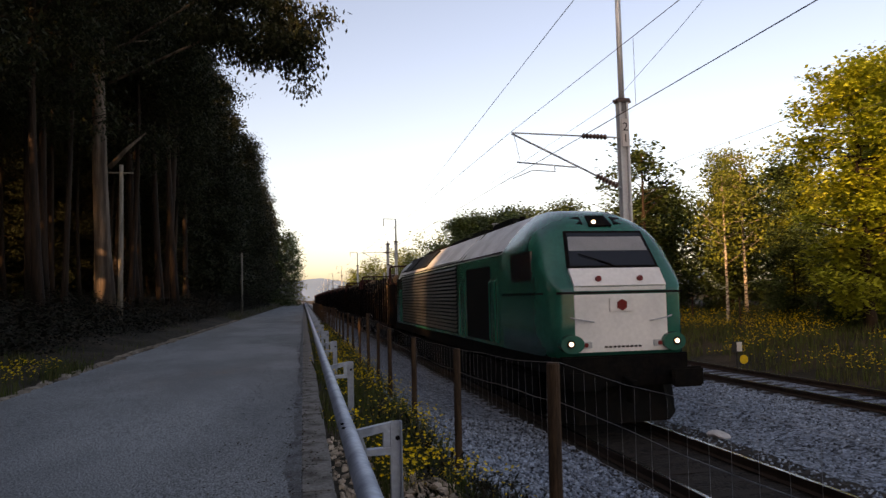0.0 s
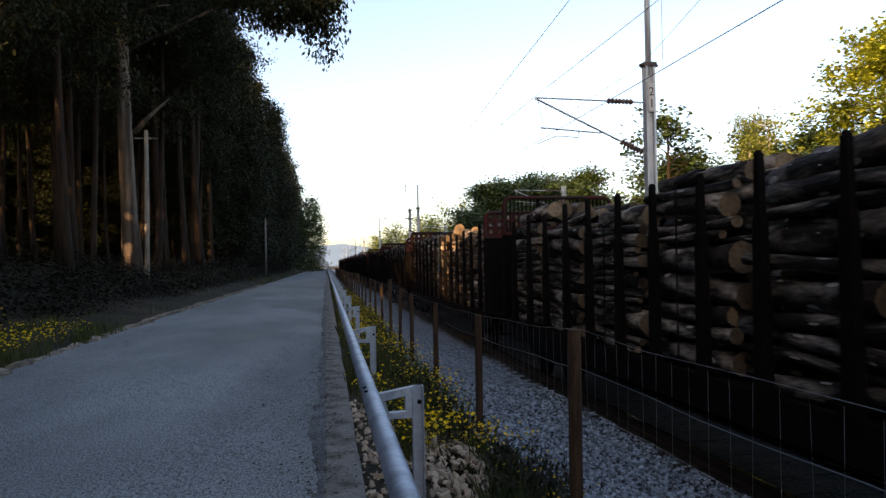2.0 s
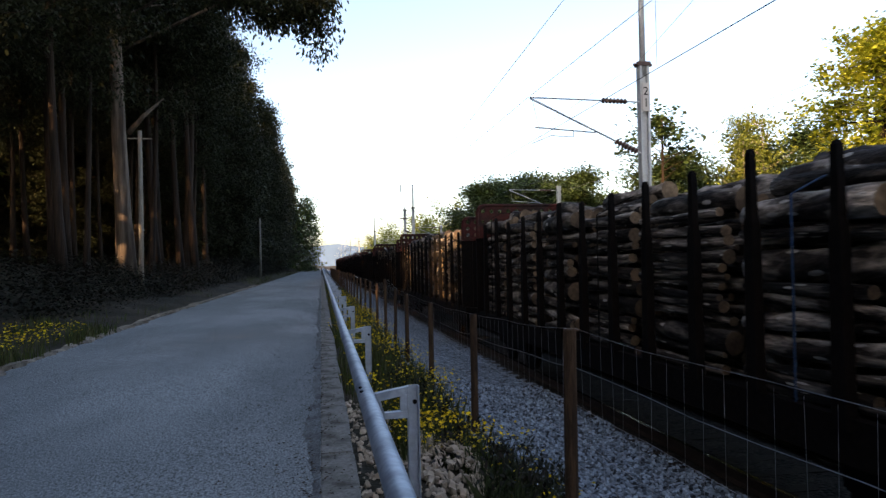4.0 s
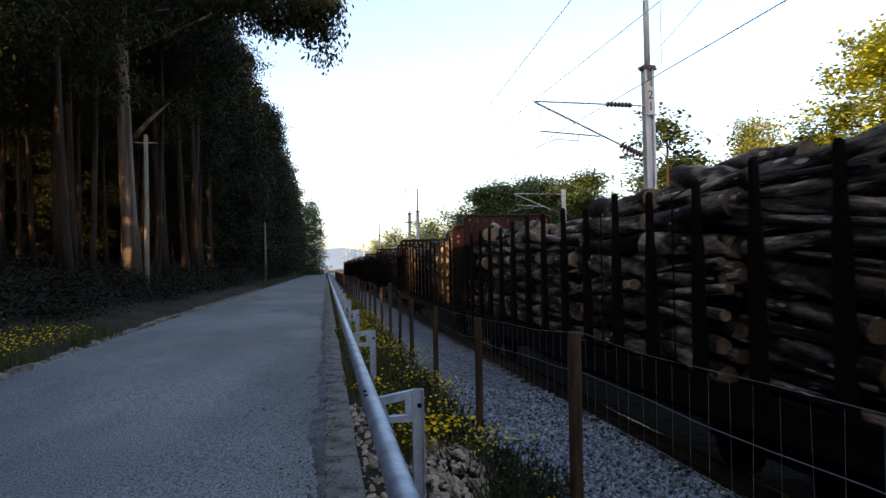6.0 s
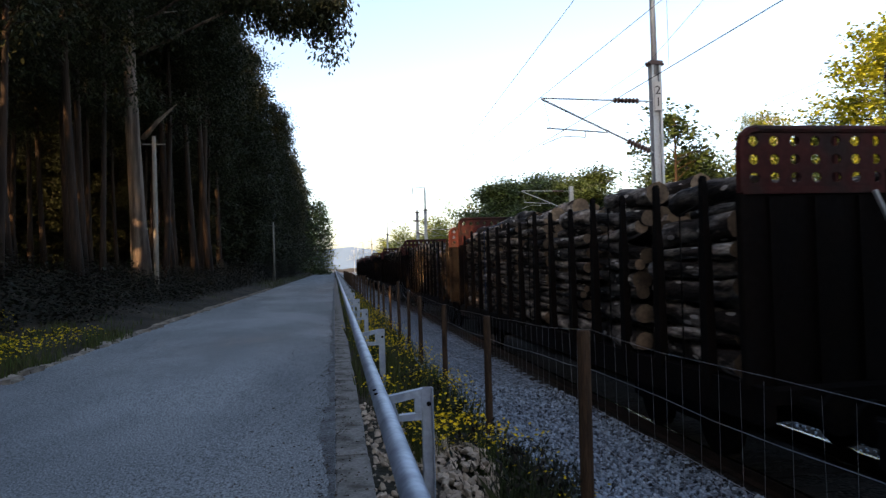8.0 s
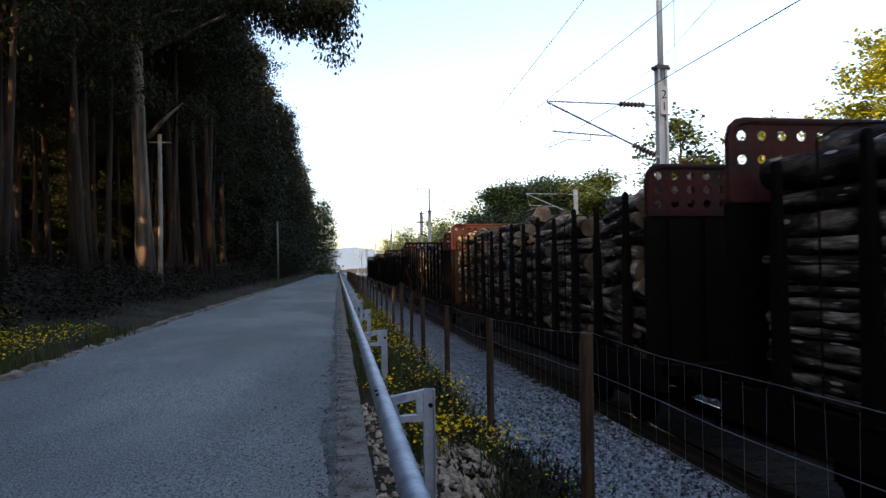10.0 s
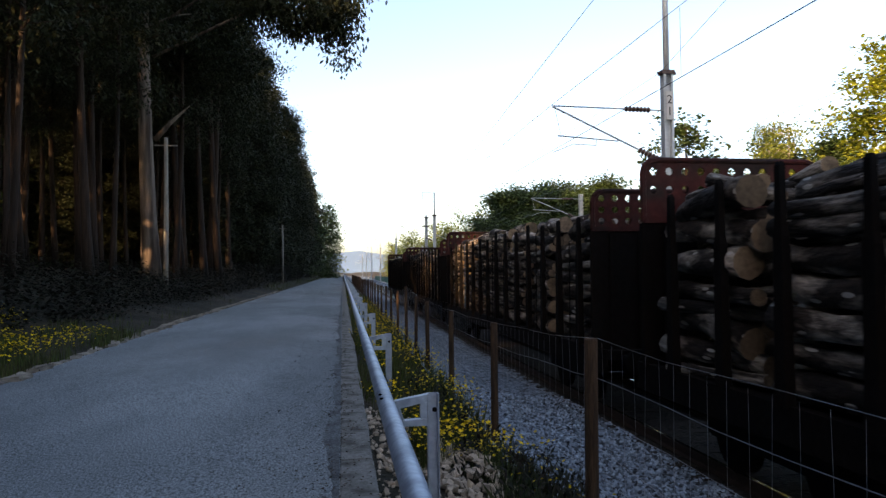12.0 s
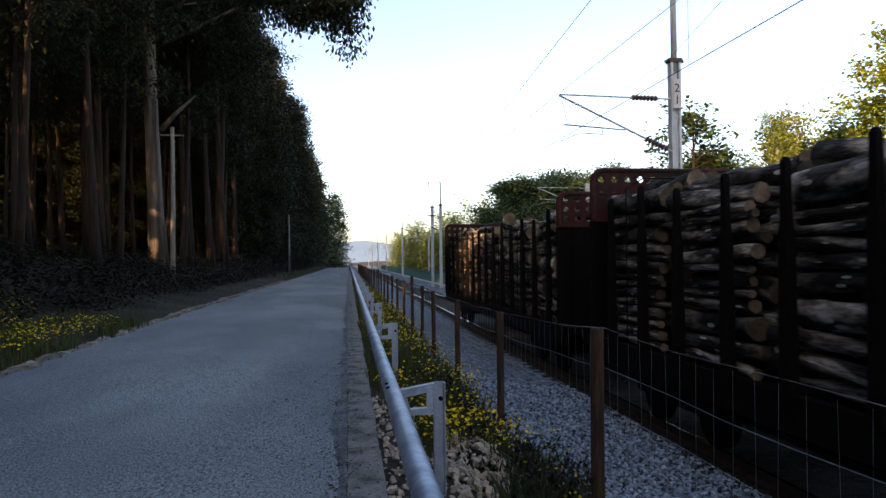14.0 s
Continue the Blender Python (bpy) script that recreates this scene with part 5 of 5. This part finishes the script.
# meadow beyond the tracks
blades("meadow_grass", 51, join_pts(clumped(52, 24000, 16.8, 30, 14, 60, 1.0, -0.3), clumped(50, 6000, 18, 40, 60, 140, 1.0, -0.4)), 0.15, 0.6, 0.035, GRASS, "tall meadow grass beyond the far track")
_, tips = blades("flower_stems", 53, clumped(54, 9000, 17.5, 25.5, 16, 52, 1.0, -0.1, 0.35), 0.3, 0.7, 0.012, GRASS, "thin flower stems of the meadow", 0.3)
blossoms("yellow_flowers", 55, tips, 0.034, "yellow wild flowers across the meadow")
tagged(grid_mesh("sandy_path", [25.5 + 0.5 * i for i in range(11)], [27 + 0.6 * i for i in range(12)],
                 lambda x, y: ground_z(x, y) + 0.12 - 0.28 * (((x - 28) / 2.5) ** 2 + ((y - 30.4) / 3.4) ** 2), SAND), "bare sandy patch in the meadow", "path", kind="structure")

# ---- stones ----
def stones(name, seed, n, x0, x1, y0, y1, s0, s1, material, label, power=1.0, fz=None, flat=0.75, thin=None):
    r = np.random.RandomState(seed)
    base = np.array([(1, 0, 0), (-1, 0, 0), (0, 1, 0), (0, -1, 0), (0, 0, 1), (0, 0, -1), (0.6, 0.6, 0.55), (-0.62, 0.55, 0.5), (0.58, -0.6, 0.52), (-0.6, -0.58, 0.5)], float)
    faces = [(0, 6, 4), (6, 2, 4), (2, 7, 4), (7, 1, 4), (1, 9, 4), (9, 3, 4), (3, 8, 4), (8, 0, 4), (0, 2, 6), (2, 1, 7), (1, 3, 9), (3, 0, 8), (2, 0, 5), (1, 2, 5), (3, 1, 5), (0, 3, 5)]
    y = y0 + (y1 - y0) * r.uniform(0, 1, n) ** power
    x = r.uniform(x0, x1, n)
    vs, fs = [], []
    for i in range(n):
        s = r.uniform(s0, s1)
        a = r.uniform(0, 6.283)
        b = r.normal(0, 0.5)
        m = np.array(Euler((b, r.normal(0, 0.5), a)).to_matrix())
        p = (base * r.uniform(0.65, 1.2, base.shape) * s * np.array([1, r.uniform(0.65, 1), flat])) @ m.T
        z = (fz or ballast_z)(x[i], y[i])
        k = len(vs)
        vs += list(p + np.array([x[i], y[i], z + s * 0.25]))
        fs += [tuple(k + q for q in f) for f in faces]
    return tagged(new(name, raw_mesh(name, vs, fs, material)), label, "stones", kind="stuff")


stones("ballast_stones", 61, 17000, 1.6, 4.78, 2.2, 15, 0.018, 0.042, STONE, "loose angular grey ballast stones", 1.5)
stones("ballast_stones", 62, 5000, 6.9, 12.2, 6, 20, 0.02, 0.04, STONE, "loose angular grey ballast stones between the tracks", 1.2)
stones("pale_rubble", 63, 900, 0.27, 1.0, 2.2, 9.0, 0.015, 0.05, RUBBLE, "pale rounded rubble under the guard rail", 1.3, ground_z)
stones("pale_rubble", 64, 420, 0.8, 1.5, 5.2, 7.4, 0.025, 0.07, RUBBLE, "heap of pale rubble by the guard rail post", 1.0, lambda x, y: ground_z(x, y) + 0.22 * math.exp(-((x - 1.15) / 0.25) ** 2 - ((y - 6.1) / 0.6) ** 2))
stones("pale_rubble", 65, 60, 1.4, 1.9, 3.8, 4.5, 0.03, 0.06, RUBBLE, "few pale stones by the fence", 1.0, ground_z)

# rough stones along the outer edge of the lane
edge_row = tagged(thing("lane_edging", "broken pale stones along the outer edge of the lane", "kerb"), kind="structure")
ER = []
for k in range(5):
    bm = bmesh.new()
    box(bm, -0.13, 0.13, -0.2, 0.2, -0.1, 0.08, 0.03)
    for v in bm.verts:
        v.co += Vector((noise.noise(v.co * 4 + Vector((k, 0, 0))), noise.noise(v.co * 4 + Vector((0, k + 9, 0))), noise.noise(v.co * 4 + Vector((0, 0, k + 20))))) * 0.09
    ER.append(mesh_of("edging_stone", bm, EDGE_STONE))
er = random.Random(8)
y = 6.0
while y < 60:
    o = new("edging_stone", er.choice(ER))
    sc = er.uniform(0.6, 1.15)
    o.parent, o.location, o.rotation_euler, o.scale = edge_row, (edge(y) - 0.08 + er.uniform(-0.06, 0.06), y, Z_ROAD - 0.015), (0, 0, er.uniform(-0.4, 0.4)), (sc, sc, sc * 0.8)
    y += 0.42 * sc + er.uniform(0.0, 0.25)

# damp grit in the gutter beside the kerb
gv, gf_ = [], []
gy_ = steps((1.0, 14, 0.12), (14, 60, 0.6))
for y in gy_:
    w = 0.09 + 0.13 * noise.noise((y * 0.5, 11.0, 0)) + 0.07 * noise.noise((y * 2.3, 4.0, 0)) + 0.03 * noise.noise((y * 7, 2.0, 0))
    for u in (0, 0.35, 0.7, 1):
        x = -0.036 - max(0.03, w) * u
        gv.append((x, y, road_z(x, y) + 0.003 + 0.012 * (1 - u) + 0.004 * noise.noise((x * 30, y * 9, 0))))
for j in range(len(gy_) - 1):
    for i in range(3):
        a = 4 * j + i
        gf_.append((a + 1, a, a + 4, a + 5))
tagged(new("gutter_grit", raw_mesh("gutter_grit", gv, gf_, GRIT, True)), "dark damp grit gathered in the gutter", "grit", kind="stuff")

# dead leaves and grit along the kerb
dr = np.random.RandomState(77)
dv, df = [], []
for i in range(2600):
    y = 2.0 + 26 * dr.uniform() ** 1.6
    x = -0.06 + dr.normal(0, 0.13) if i % 3 else dr.uniform(-0.9, 0.25)
    s = dr.uniform(0.006, 0.02)
    a = dr.uniform(0, 6.283)
    z = (road_z(x, y) if x < -0.03 else Z_ROAD + 0.012) + 0.006
    c, q = math.cos(a) * s, math.sin(a) * s
    k = len(dv)
    dv += [(x + c, y + q, z), (x - q * 0.6, y + c * 0.6, z + dr.uniform(0, 0.01)), (x - c, y - q, z), (x + q * 0.6, y - c * 0.6, z + dr.uniform(0, 0.01))]
    df.append((k, k + 1, k + 2, k + 3))
tagged(new("leaf_litter", raw_mesh("leaf_litter", dv, df, DEBRIS)), "dead leaves and grit gathered along the kerb", "leaf litter", kind="stuff")

# ---- beyond the tracks ----
sg = thing("track_marker", "black and white marker plate with a yellow disc below", "railway sign")
sg.location = (15.9, 23.6, ground_z(15.9, 23.6))
bm = bmesh.new()
rod(bm, (0, 0, -0.2), (0, 0, 1.1), 0.04)
part("post", bm, SIGN_BLACK, sg)
bm = bmesh.new()
box(bm, -0.22, 0.2, -0.06, -0.04, 0.72, 1.12)
pl = part("plate", bm, SIGN_BLACK, sg)
bm = bmesh.new()
box(bm, -0.02, 0.19, -0.072, -0.06, 0.76, 1.1)
part("white_field", bm, SIGN_WHITE, pl)
bm = bmesh.new()
rod(bm, (0.26, -0.06, 0.45), (0.26, -0.03, 0.45), 0.17, seg=20)
part("disc", bm, SIGN_YELLOW, sg)

mf = thing("meadow_fence", "thin weathered timber posts across the meadow", "fence")
for x, y in ((23.4, 39), (23.9, 35), (25.2, 30.5), (27.0, 27.5), (29.5, 25)):
    bm = bmesh.new()
    z = ground_z(x, y)
    rod(bm, (x, y, z - 0.2), (x + 0.03, y, z + 1.55), 0.06, 0.05, 8)
    part("post", bm, POST_WOOD, mf)
bm = bmesh.new()
bl = random.Random(2)
bmesh.ops.create_icosphere(bm, subdivisions=3, radius=0.2)
for v in bm.verts:
    v.co *= 1 + 0.5 * noise.noise(v.co * 5)
    v.co.z *= 0.45
bag = thing("litter_bag", "crumpled pale plastic bag lying on the ballast", "litter", bm, SIGN_WHITE)
bag.location = (7.75, 12.2, ballast_z(7.75, 12.2) + 0.05)

# green mesh fence along the far station side
gf = thing("panel_fence", "long green mesh panel fence beyond the tracks", "fence")
PANEL = bmesh.new()
for k in range(21):
    box(PANEL, -0.012, 0.012, -1.22 + k * 0.122 - 0.022, -1.22 + k * 0.122 + 0.022, 0.08, 1.55)
for z in (0.1, 0.55, 1.0, 1.5):
    box(PANEL, -0.02, 0.02, -1.24, 1.24, z, z + 0.04)
PANEL = mesh_of("panel", PANEL, GREEN_FENCE)
bm = bmesh.new()
box(bm, -0.04, 0.04, -0.04, 0.04, 0, 1.65)
FPOST = mesh_of("post", bm, GREEN_FENCE)
for i in range(64):
    y = 62 + i * 2.6
    for me, dy in ((PANEL, 1.3), (FPOST, 0)):
        o = new(me.name.split(".")[0], me)
        o.parent, o.location = gf, (10.5, y + dy, -0.35)
plat = bmesh.new()
box(plat, 9.7, 10.1, 58, 300, -0.5, 0.02, 0.02)
thing("kerb_beam", "long low pale concrete kerb beside the far mesh fence", "kerb", plat, PALE_CONCRETE)


def motions():
    for ob, y0 in TRAIN:
        walk(ob, [(t, pose(X_TRACK, y0 - SPEED * t, 0)) for t in (0.0, 7.0, 14.0)])


motions()
